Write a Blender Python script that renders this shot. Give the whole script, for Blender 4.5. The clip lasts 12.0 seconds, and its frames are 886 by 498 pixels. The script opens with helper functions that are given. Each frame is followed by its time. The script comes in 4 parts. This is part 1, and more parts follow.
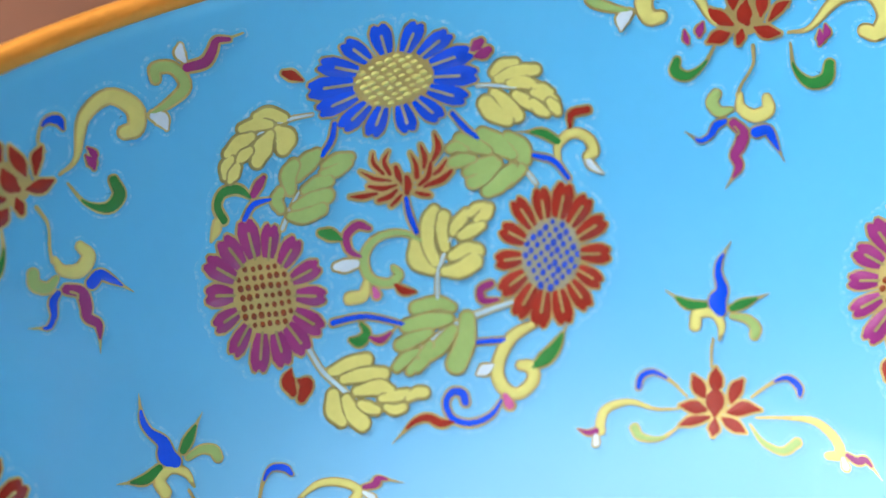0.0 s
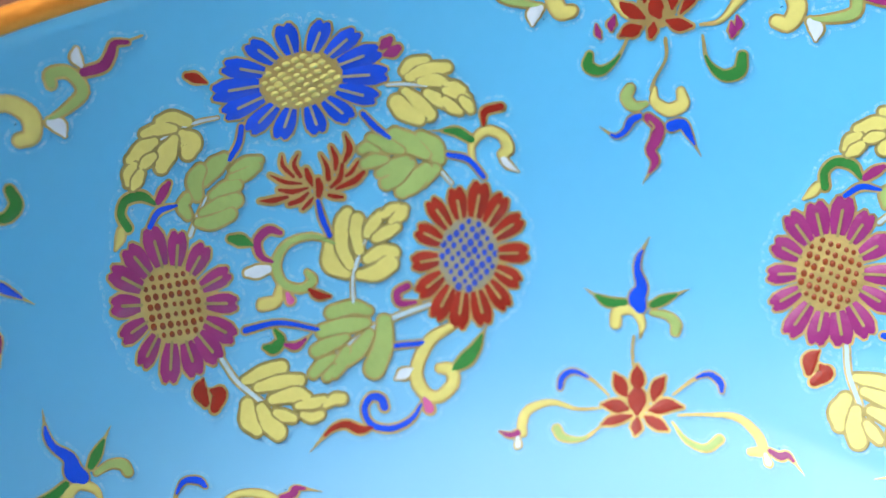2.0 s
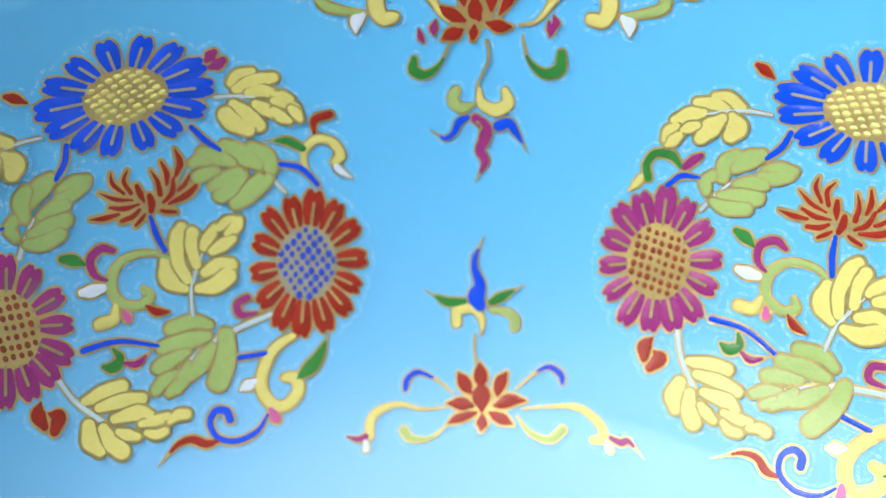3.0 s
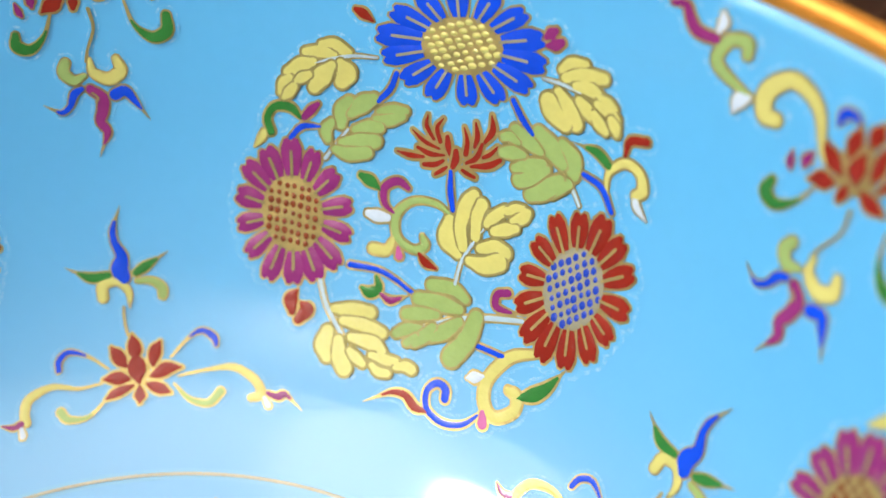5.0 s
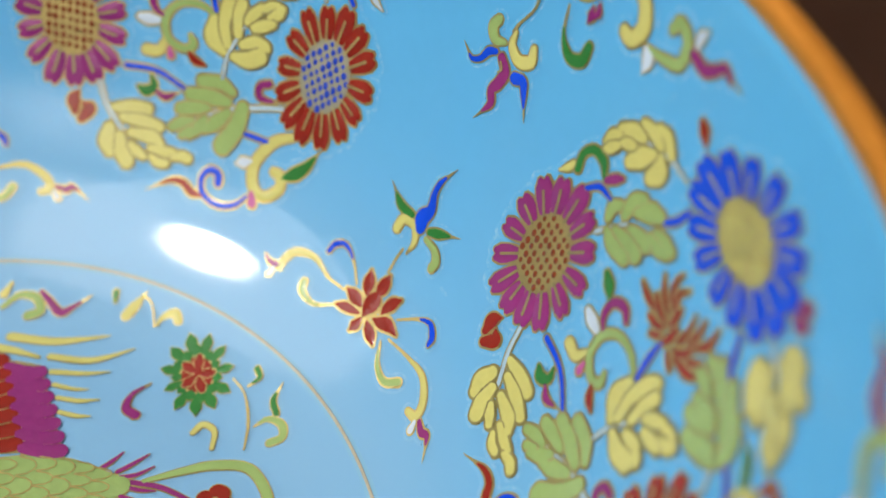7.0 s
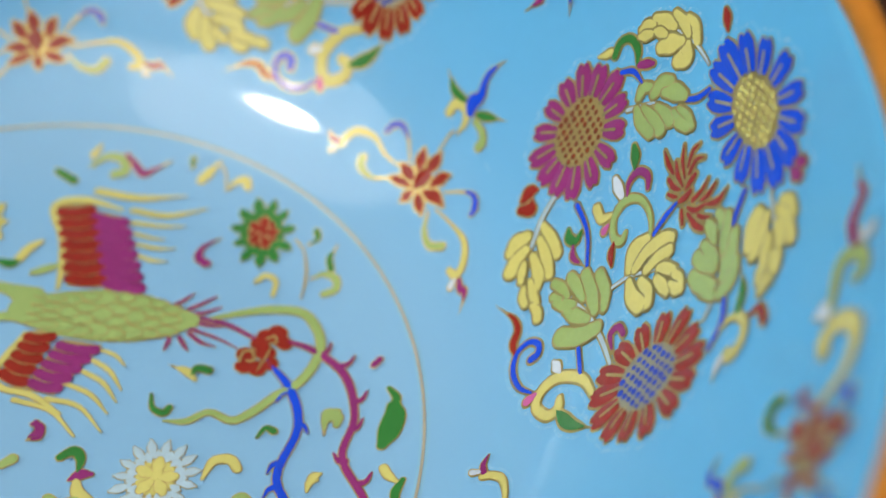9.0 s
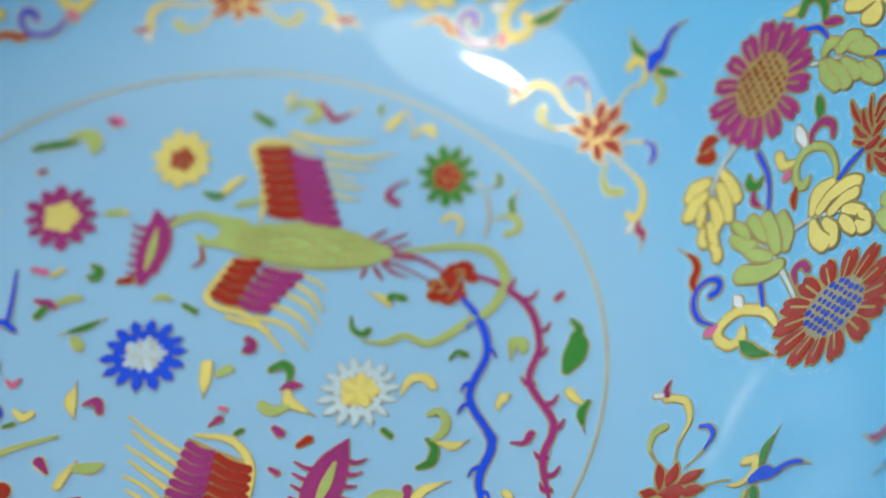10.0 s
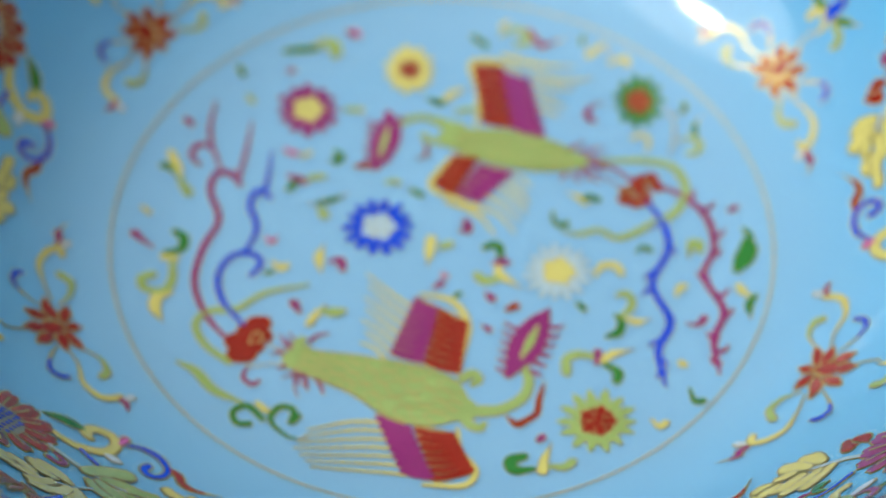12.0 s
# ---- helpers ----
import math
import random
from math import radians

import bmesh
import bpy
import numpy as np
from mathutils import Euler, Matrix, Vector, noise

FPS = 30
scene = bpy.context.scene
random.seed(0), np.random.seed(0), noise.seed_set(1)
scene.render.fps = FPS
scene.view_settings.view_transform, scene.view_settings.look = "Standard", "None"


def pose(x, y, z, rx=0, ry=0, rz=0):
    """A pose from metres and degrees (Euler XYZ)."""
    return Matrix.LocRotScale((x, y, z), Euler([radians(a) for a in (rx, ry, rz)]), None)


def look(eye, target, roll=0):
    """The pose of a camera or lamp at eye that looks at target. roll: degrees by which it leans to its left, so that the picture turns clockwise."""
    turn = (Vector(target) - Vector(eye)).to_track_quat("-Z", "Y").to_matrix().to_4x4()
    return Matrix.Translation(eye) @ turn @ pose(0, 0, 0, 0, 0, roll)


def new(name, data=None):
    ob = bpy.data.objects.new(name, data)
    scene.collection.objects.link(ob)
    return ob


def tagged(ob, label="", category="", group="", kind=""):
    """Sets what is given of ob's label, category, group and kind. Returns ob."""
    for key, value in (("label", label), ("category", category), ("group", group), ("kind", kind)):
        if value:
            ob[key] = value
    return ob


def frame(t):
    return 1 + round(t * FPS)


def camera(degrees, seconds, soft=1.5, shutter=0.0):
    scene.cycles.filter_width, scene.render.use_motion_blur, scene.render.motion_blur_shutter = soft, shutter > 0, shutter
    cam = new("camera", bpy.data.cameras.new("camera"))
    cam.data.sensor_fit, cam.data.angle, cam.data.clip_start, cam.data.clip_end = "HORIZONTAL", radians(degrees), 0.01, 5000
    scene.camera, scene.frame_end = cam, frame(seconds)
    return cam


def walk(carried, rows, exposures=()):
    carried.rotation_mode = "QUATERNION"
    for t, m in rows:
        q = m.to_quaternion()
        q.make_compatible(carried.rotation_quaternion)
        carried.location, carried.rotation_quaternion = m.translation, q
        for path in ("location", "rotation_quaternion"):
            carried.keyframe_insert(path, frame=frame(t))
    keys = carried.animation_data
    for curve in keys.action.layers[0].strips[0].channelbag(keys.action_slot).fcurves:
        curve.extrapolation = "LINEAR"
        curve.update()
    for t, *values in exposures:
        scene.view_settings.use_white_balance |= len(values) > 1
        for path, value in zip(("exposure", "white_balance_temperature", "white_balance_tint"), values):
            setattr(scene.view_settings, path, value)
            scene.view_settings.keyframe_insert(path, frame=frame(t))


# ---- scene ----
cam = camera(39.15, 12.0, soft=1.6)
ROWS = [
    (0.0, 0.02809, -0.05760, 0.15774, 51.226, 2.708, 43.087),
    (0.5, 0.02790, -0.05628, 0.15713, 51.123, 2.794, 43.200),
    (1.0, 0.02863, -0.05685, 0.15702, 51.289, 2.839, 43.145),
    (1.5, 0.02694, -0.05601, 0.15745, 50.906, 2.569, 42.769),
    (1.7, 0.02868, -0.05413, 0.15734, 50.872, 1.962, 42.393),
    (2.0, 0.03074, -0.05032, 0.15602, 50.856, 2.576, 40.792),
    (2.2, 0.03209, -0.04950, 0.15631, 50.882, 2.258, 40.641),
    (2.5, 0.03333, -0.04693, 0.15510, 51.064, 2.505, 38.265),
    (2.7, 0.03578, -0.04672, 0.15542, 51.341, 2.059, 37.695),
    (3.0, 0.03972, -0.04612, 0.15562, 51.275, 2.071, 35.236),
    (3.2, 0.04359, -0.04188, 0.15505, 51.156, 2.340, 34.551),
    (4.8, 0.06257, -0.02567, 0.15687, 47.850, 2.698, 27.273),
    (5.0, 0.06682, -0.02713, 0.15679, 47.769, 2.653, 25.675),
    (5.2, 0.07079, -0.02615, 0.15623, 47.532, 2.451, 25.239),
    (5.5, 0.07625, -0.02430, 0.15567, 47.132, 2.544, 23.341),
    (5.7, 0.07759, -0.02542, 0.15495, 47.471, 1.576, 23.137),
    (6.0, 0.07900, -0.02703, 0.15425, 45.835, 1.707, 21.135),
    (6.2, 0.08122, -0.03055, 0.15559, 44.414, 0.881, 20.707),
    (6.5, 0.08635, -0.03670, 0.15872, 43.669, 0.296, 20.336),
    (6.7, 0.08765, -0.03962, 0.15972, 42.221, 0.963, 18.120),
    (7.0, 0.09124, -0.04530, 0.16238, 41.979, -0.643, 19.735),
    (7.2, 0.09378, -0.04932, 0.16557, 41.469, -0.917, 19.507),
    (8.8, 0.09996, -0.07094, 0.16782, 41.111, -1.991, 23.234),
    (9.0, 0.09990, -0.07228, 0.16761, 41.134, -1.957, 23.574),
    (9.2, 0.09905, -0.07476, 0.16824, 41.123, -2.071, 22.900),
    (9.5, 0.09779, -0.07844, 0.16921, 41.143, -2.184, 23.541),
    (9.8, 0.09275, -0.08893, 0.17107, 41.165, -1.280, 25.869),
    (10.0, 0.08946, -0.09600, 0.17244, 40.780, -0.783, 27.234),
    (10.2, 0.08726, -0.10584, 0.17518, 40.404, -0.226, 29.043),
    (10.5, 0.08392, -0.12040, 0.17917, 39.468, -0.797, 31.652),
    (10.7, 0.08463, -0.12323, 0.18044, 38.946, -0.198, 32.696),
    (11.0, 0.08573, -0.12759, 0.18254, 38.753, -0.535, 33.419),
    (11.5, 0.08739, -0.13531, 0.18935, 38.746, -0.723, 33.427),
    (12.0, 0.08877, -0.13641, 0.19249, 39.134, -0.594, 33.706),
]
EXPOSURES = [(0.0, 0.36, 5950, 9), (3.0, 0.28, 6150, 12), (5.0, -0.06, 6550, 13), (5.5, -0.12, 6650, 12), (6.5, -0.42, 6500, 12), (7.0, -0.55, 6500, 12), (9.5, -0.53, 6600, 11), (10.5, -0.44, 6550, 10), (12.0, -0.37, 6450, 9)]
walk(cam, [(t, pose(x, y, z, rx, ry, rz)) for t, x, y, z, rx, ry, rz in ROWS], EXPOSURES)
# a macro lens held at one focus, so the far parts of the bowl go soft
cam.data.dof.use_dof = True
cam.data.dof.focus_distance = 0.181
cam.data.dof.aperture_fstop = 9.5

# ---- light: a bright lamp with its wide diffuser, an added upward fill, and a dim sky ----
world = bpy.data.worlds.new("world")
scene.world = world
world.use_nodes = True
wn = world.node_tree.nodes
sky = wn.new("ShaderNodeTexSky")
sky.sky_type, sky.sun_disc = "NISHITA", False
sky.sun_elevation, sky.sun_rotation = radians(53), radians(235)
wn["Background"].inputs[1].default_value = 0.05
world.node_tree.links.new(sky.outputs[0], wn["Background"].inputs[0])

def area_lamp(name, at, target, power, wide, high, colour, shape="RECTANGLE", roll=0):
    data = bpy.data.lights.new(name, "AREA")
    data.shape, data.size, data.size_y, data.energy, data.color = shape, wide, high, power, colour
    ob = new(name, data)
    ob.matrix_world = look(at, target, roll)
    return ob


area_lamp("key_lamp", (-0.445, -0.220, 0.732), (0, 0.07, 0.01), 3.4, 0.135, 0.114, (1.0, 0.98, 0.94), "ELLIPSE", 38)
area_lamp("lamp_diffuser", (-0.541, -0.305, 0.800), (0, 0.07, 0.01), 4.0, 0.64, 0.70, (1.0, 0.98, 0.96), "ELLIPSE")
# added unseen fill: turned up at the pale ceiling, it lights the bowl softly
area_lamp("added_uplight", (-0.45, -1.20, 0.95), (-0.45, -1.20, 2.3), 100.0, 0.5, 0.5, (1.0, 0.98, 0.96))

# ---- materials ----


def shader(name, colour, rough=0.3, metal=0.0, coat=0.0, spread=0.10, scale=60.0, bump=0.0, grain=900.0, base_tone=None, thin=None, sparse=False):
    """A procedural material: cloudy change of tone, fine grain, and a little relief."""
    m = bpy.data.materials.new(name)
    m.use_nodes = True
    n, l = m.node_tree.nodes, m.node_tree.links
    b = n["Principled BSDF"]
    b.inputs["Metallic"].default_value = metal
    b.inputs["Coat Weight"].default_value = coat
    b.inputs["Coat Roughness"].default_value = 0.06
    at = n.new("ShaderNodeTexCoord")
    big, fine = n.new("ShaderNodeTexNoise"), n.new("ShaderNodeTexNoise")
    big.inputs["Scale"].default_value, fine.inputs["Scale"].default_value = scale, grain
    big.inputs["Detail"].default_value = 4
    for x in (big, fine):
        l.new(at.outputs["Object"], x.inputs["Vector"])
    add = n.new("ShaderNodeMath")
    add.operation = "MULTIPLY_ADD"
    l.new(fine.outputs[0], add.inputs[0])
    add.inputs[1].default_value = 0.45
    l.new(big.outputs[0], add.inputs[2])
    ramp = n.new("ShaderNodeMapRange")
    ramp.inputs[1].default_value, ramp.inputs[2].default_value = (0.72, 0.98) if sparse else (0.4, 1.05)
    l.new(add.outputs[0], ramp.inputs[0])
    mix = n.new("ShaderNodeMix")
    mix.data_type = "RGBA"
    lo = [c * (1 - spread) for c in colour] if base_tone is None else base_tone
    hi = [min(1, c * (1 + spread)) for c in colour] if base_tone is None else colour
    mix.inputs[6].default_value, mix.inputs[7].default_value = (*lo, 1), (*hi, 1)
    l.new(ramp.outputs[0], mix.inputs[0])
    tone = mix.outputs[2]
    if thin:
        # the colour is mixed paler towards the bottom of the bowl
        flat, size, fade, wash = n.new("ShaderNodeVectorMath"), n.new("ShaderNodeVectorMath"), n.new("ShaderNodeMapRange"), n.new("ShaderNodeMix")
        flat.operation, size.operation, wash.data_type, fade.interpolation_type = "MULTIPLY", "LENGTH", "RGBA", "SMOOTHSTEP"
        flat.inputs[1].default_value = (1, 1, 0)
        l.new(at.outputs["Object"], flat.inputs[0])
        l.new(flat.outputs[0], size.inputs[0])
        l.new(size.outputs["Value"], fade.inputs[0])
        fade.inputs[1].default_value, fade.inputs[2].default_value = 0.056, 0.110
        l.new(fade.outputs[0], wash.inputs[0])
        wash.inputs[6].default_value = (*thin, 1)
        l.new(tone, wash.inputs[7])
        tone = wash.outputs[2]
    l.new(tone, b.inputs["Base Color"])
    rr = n.new("ShaderNodeMapRange")
    rr.inputs[3].default_value, rr.inputs[4].default_value = rough * 0.8, min(1, rough * 1.25)
    l.new(big.outputs[0], rr.inputs[0])
    l.new(rr.outputs[0], b.inputs["Roughness"])
    if bump:
        bp = n.new("ShaderNodeBump")
        bp.inputs["Strength"].default_value, bp.inputs["Distance"].default_value = bump, 0.0004
        l.new(fine.outputs[0], bp.inputs["Height"])
        l.new(bp.outputs[0], b.inputs["Normal"])
    return m


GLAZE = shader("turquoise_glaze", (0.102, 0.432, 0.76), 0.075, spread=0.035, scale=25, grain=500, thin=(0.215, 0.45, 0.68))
# pale tone: the light a raised decal edge catches, painted in; also colours specks
GLINT_SPECK = shader("edge_glint_speck", (0.34, 0.60, 0.80), 0.22, base_tone=(0.115, 0.455, 0.765), scale=1100, grain=3200, bump=0.25, thin=(0.235, 0.475, 0.69), sparse=True)
SOFT = shader("decal_film", (0.19, 0.52, 0.78), 0.16, base_tone=(0.115, 0.455, 0.75), scale=300, grain=1200, thin=(0.225, 0.465, 0.65))
VEIN = shader("worn_gilt_vein", (0.33, 0.29, 0.10), 0.38, metal=0.35, spread=0.15, scale=200, bump=0.2)
GREY_GILT = shader("grey_gilt", (0.38, 0.365, 0.24), 0.40, metal=0.4, spread=0.12, scale=200, bump=0.2)
GOLD = shader("gilt_line", (0.53, 0.425, 0.155), 0.34, metal=0.70, spread=0.15, scale=200, bump=0.25)
GILT = shader("gilt_rim", (0.74, 0.29, 0.035), 0.36, metal=0.5, spread=0.12, scale=90, bump=0.35, grain=700)
BLUE = shader("blue_enamel", (0.005, 0.066, 0.66), 0.13, coat=0.0, spread=0.16, bump=0.15)
RED = shader("iron_red_enamel", (0.27, 0.020, 0.010), 0.17, coat=0.0, spread=0.14, bump=0.15)
MAGENTA = shader("magenta_enamel", (0.25, 0.026, 0.160), 0.18, coat=0.0, spread=0.16, bump=0.2)
LIME = shader("lime_enamel", (0.30, 0.43, 0.135), 0.21, coat=0.25, spread=0.12, bump=0.12)
YELLOW = shader("yellow_enamel", (0.59, 0.56, 0.165), 0.21, coat=0.25, spread=0.10, bump=0.12)
GREEN = shader("green_enamel", (0.028, 0.19, 0.036), 0.17, coat=0.0, spread=0.16, bump=0.15)
PALE = shader("pale_blue_enamel", (0.38, 0.54, 0.62), 0.28, coat=0.25, spread=0.12, bump=0.2)
WHITE = shader("white_enamel", (0.54, 0.64, 0.72), 0.30, coat=0.25, spread=0.12, bump=0.25)
PINK = shader("pink_enamel", (0.50, 0.10, 0.30), 0.30, coat=0.25, spread=0.14)
LIME_DOT = YELLOW
RED_DOT = shader("red_brown_dot", (0.21, 0.040, 0.009), 0.16, spread=0.2, bump=0.15)
BLUE_DOT = shader("deep_blue_dot", (0.020, 0.062, 0.46), 0.12, spread=0.2, bump=0.15)
TABLE = shader("brown_table", (0.15, 0.058, 0.030), 0.45, spread=0.25, scale=7, grain=80, bump=0.3)
WORN_GILT = shader("worn_gilt", (0.40, 0.38, 0.28), 0.4, metal=0.2, spread=0.2, scale=120, bump=0.3)
SHADE_FLOOR = shader("shade_toned_floor", (0.075, 0.030, 0.014), 0.5, spread=0.3, scale=5, grain=60, bump=0.2)
CEILING = shader("ceiling_paint", (0.76, 0.74, 0.71), 0.8, spread=0.03, scale=3, grain=60)
WALL = shader("room_plaster", (0.45, 0.42, 0.38), 0.8, spread=0.04, scale=3, grain=60)

# ---- the bowl's shape: radius to height, all in units of 8 cm ----
U = 0.08
RIM = 1.433


def height(r):
    if r < 0.93:
        return 0.1098 * (max(r - 0.615, 0.0) / 0.315) ** 1.7
    x = r - 1
    return 0.16119 + 0.87345 * x + 2.05184 * x * x + 0.40076 * x ** 3


RADII = np.linspace(0, 1.6, 1601)
LEVELS = np.array([height(r) for r in RADII])
ARC = np.concatenate([[0], np.cumsum(np.hypot(np.diff(RADII), np.diff(LEVELS)))])
ARC_ONE = float(np.interp(1.0, RADII, ARC))


def on_bowl(r, phi, lift):
    """A place on the inside at radius r and angle phi, lifted by metres along the normal."""
    e = 1e-3
    slope = (height(r + e) - height(max(r - e, 0))) / (e + min(r, e))
    k = 1 / math.hypot(1, slope)
    c, s = math.cos(phi), math.sin(phi)
    out = U * r - slope * k * lift
    return (out * c, out * s, U * height(r) + k * lift)


class Wall:
    """Where a motif lies on the bowl's side: u to the right and v up, in thousandths of U."""

    def __init__(self, angle, turn=0.0, right=0.0, up=0.0, pivot=(0, 320), mirror=False):
        self.phi, self.right, self.up, self.pivot = radians(angle), right, up, pivot
        self.c, self.s, self.flip = math.cos(radians(turn)), math.sin(radians(turn)), -1 if mirror else 1

    def at(self, u, v, lift):
        u *= self.flip
        a, b = u - self.pivot[0], v - self.pivot[1]
        u, v = self.pivot[0] + self.c * a - self.s * b + self.right, self.pivot[1] + self.s * a + self.c * b + self.up
        r = float(np.interp(ARC_ONE + v / 1000, ARC, RADII))
        return on_bowl(min(r, 1.55), self.phi - u / 1000 / r, lift)


class Floor:
    """Where a motif lies on the bowl's bottom: x and y in thousandths of U."""

    def at(self, u, v, lift):
        return on_bowl(math.hypot(u, v) / 1000, math.atan2(v, u), lift)


# ---- building blocks of the painted decoration ----
LIFT_EDGE, LIFT_CLEAR, LIFT_GOLD, LIFT_FILL = 0.00005, 0.00014, 0.00022, 0.00031
GOLD_WIDE = 4.8
GROUND = 8.2
# the clear film round the paint: its edge with painted glints, then plain glaze
FILM = ((16.0, 0.0, GLINT_SPECK), (9.5, 0.00005, GLAZE))
bowl = tagged(new("bowl"), "turquoise porcelain bowl with gilt rim and enamelled flowers, on brown table", "bowl")


class Mesh:
    def __init__(self):
        self.v, self.f, self.m, self.mats = [], [], [], []

    def slot(self, mat):
        if mat not in self.mats:
            self.mats.append(mat)
        return self.mats.index(mat)

    def grid(self, rows, mat):
        """Rows of places, all of one length, joined into a smooth sheet."""
        k, base, w = self.slot(mat), len(self.v), len(rows[0])
        for r in rows:
            self.v.extend(r)
        for i in range(len(rows) - 1):
            for j in range(w - 1):
                a = base + i * w + j
                self.f.append((a, a + 1, a + w + 1, a + w))
                self.m.append(k)

    def make(self, name, parent, label="", kind=""):
        d = bpy.data.meshes.new(name)
        d.from_pydata(self.v, [], self.f)
        for m in self.mats:
            d.materials.append(m)
        d.polygons.foreach_set("material_index", self.m)
        d.polygons.foreach_set("use_smooth", [True] * len(self.f))
        d.update()
        ob = new(name, d)
        ob.parent = parent
        return tagged(ob, label, kind=kind)


def spline(pts, per=5):
    """Catmull-Rom through (u, v, half width)."""
    q = [np.array(p, float) for p in pts]
    q = [2 * q[0] - q[1]] + q + [2 * q[-1] - q[-2]]
    out = []
    for i in range(1, len(q) - 2):
        a, b, c, d = q[i - 1:i + 3]
        for k in range(per):
            t = k / per
            out.append(0.5 * (2 * b + (c - a) * t + (2 * a - 5 * b + 4 * c - d) * t * t + (3 * b - a - 3 * c + d) * t ** 3))
    out.append(q[-2])
    for o in out:
        o[2] = max(o[2], 0.6)
    return out


COUNT = [0]


def next_lift():
    """Under a tenth of a micron more for each layer, so that no two lie in one plane."""
    COUNT[0] = (COUNT[0] + 1) % 400
    return COUNT[0] * 9e-8


def ribbon(mesh, place, line, grow, lift, mat, dome=0.0, across=4, cap=4, wobble=0.0):
    """A band along a line with rounded ends, wider by grow, lifted off the glaze and domed."""
    line = [np.array(x, float) for x in line]
    lift += next_lift()
    dome = min(dome, (0.06 if mat is BLUE or mat is PALE else 0.04) * U / 1000 * max(x[2] for x in line))
    n = len(line)
    tang = []
    for i in range(n):
        d = line[min(i + 1, n - 1)][:2] - line[max(i - 1, 0)][:2]
        tang.append(d / (np.linalg.norm(d) + 1e-9))
    rows = []
    st = [(line[0][:2] - tang[0] * (line[0][2] + grow) * math.sin(a), tang[0], (line[0][2] + grow) * math.cos(a)) for a in [math.pi / 2 * (1 - k / cap) * 0.985 for k in range(cap)]]
    st += [(line[i][:2], tang[i], line[i][2] + grow) for i in range(n)]
    st += [(line[-1][:2] + tang[-1] * (line[-1][2] + grow) * math.sin(a), tang[-1], (line[-1][2] + grow) * math.cos(a)) for a in [math.pi / 2 * (k + 1) / cap * 0.985 for k in range(cap)]]
    for c, t, w in st:
        if wobble:
            w *= 1 + wobble * noise.noise((c[0] * 0.06, c[1] * 0.06, 3.1))
        row = []
        for j in range(across + 1):
            x = 2 * j / across - 1
            p = c + np.array([t[1], -t[0]]) * w * x
            row.append(place.at(p[0], p[1], lift + dome * (1 - x * x)))
        rows.append(row)
    mesh.grid(rows, mat)


def halo(m, place, line, across=4):
    """Clear decal film past the paint, caught light painted as its pale speckled edge."""
    for grow, up, mat in FILM:
        ribbon(m, place, [(x[0], x[1], x[2] + grow * place.fine * min(1.0, 0.5 + x[2] / 12)) for x in line], 0.0, LIFT_EDGE + up, mat, across=across, wobble=0.12)


def stroke(place, name, mat, *pts):
    line = spline(pts)
    m = Mesh()
    if name == "glaze_speck":
        ribbon(m, place, line, 0.0, LIFT_EDGE, mat, dome=0.00008)
        return m.make(name, bowl)
    if name == "spider_petal":
        ribbon(m, place, line, 6.0, LIFT_GOLD - 0.00003, GOLD, across=4)
    if mat is not GOLD:
        edge = [(x[0], x[1], x[2] + place.fine * min(GOLD_WIDE, 1.6 + 0.5 * x[2])) for x in line]
        if name == "flame":
            # the gilt runs on past the paint in a fine point
            for last, before in ((line[-1], line[-4]), (line[0], line[3])):
                if last[2] < 3:
                    way = (last - before)[:2] / np.linalg.norm((last - before)[:2])
                    ribbon(m, place, [(*(last[:2] + way * q * place.fine), w) for q, w in ((-4, 3.0), (8, 2.4), (18, 1.4), (28, 0.6))], 0.0, LIFT_GOLD, GOLD, across=2)
        ribbon(m, place, edge, 0.0, LIFT_GOLD, GOLD, across=4)
        # the finest ends of a scroll or flame are gilt alone
        body = [x for x in line if x[2] >= 2.2] if name in ("scroll", "flame") else line
        ribbon(m, place, body if len(body) > 3 else line, 0.0, LIFT_FILL, mat, dome=0.00010)
    else:
        ribbon(m, place, line, 1.0, LIFT_FILL - 0.00004, GOLD, dome=0.00005, across=2)
    if name in ("gilt_swirl", "crest_vein"):
        m = Mesh()
        ribbon(m, place, line, 1.5 if mat is LIME else 0.0, LIFT_FILL + 0.00016, GOLD, dome=0.00002, across=2)
        if mat is LIME:
            ribbon(m, place, line, -1.0, LIFT_FILL + 0.00019, LIME, dome=0.00002, across=4)
        return m.make(name, bowl)
    wide = max(x[2] for x in line)
    halo(m, place, line, 8 if wide > 30 else 6)
    if name == "plume_body":
        scale_lines(m, place, line)
    return m.make(name, bowl)


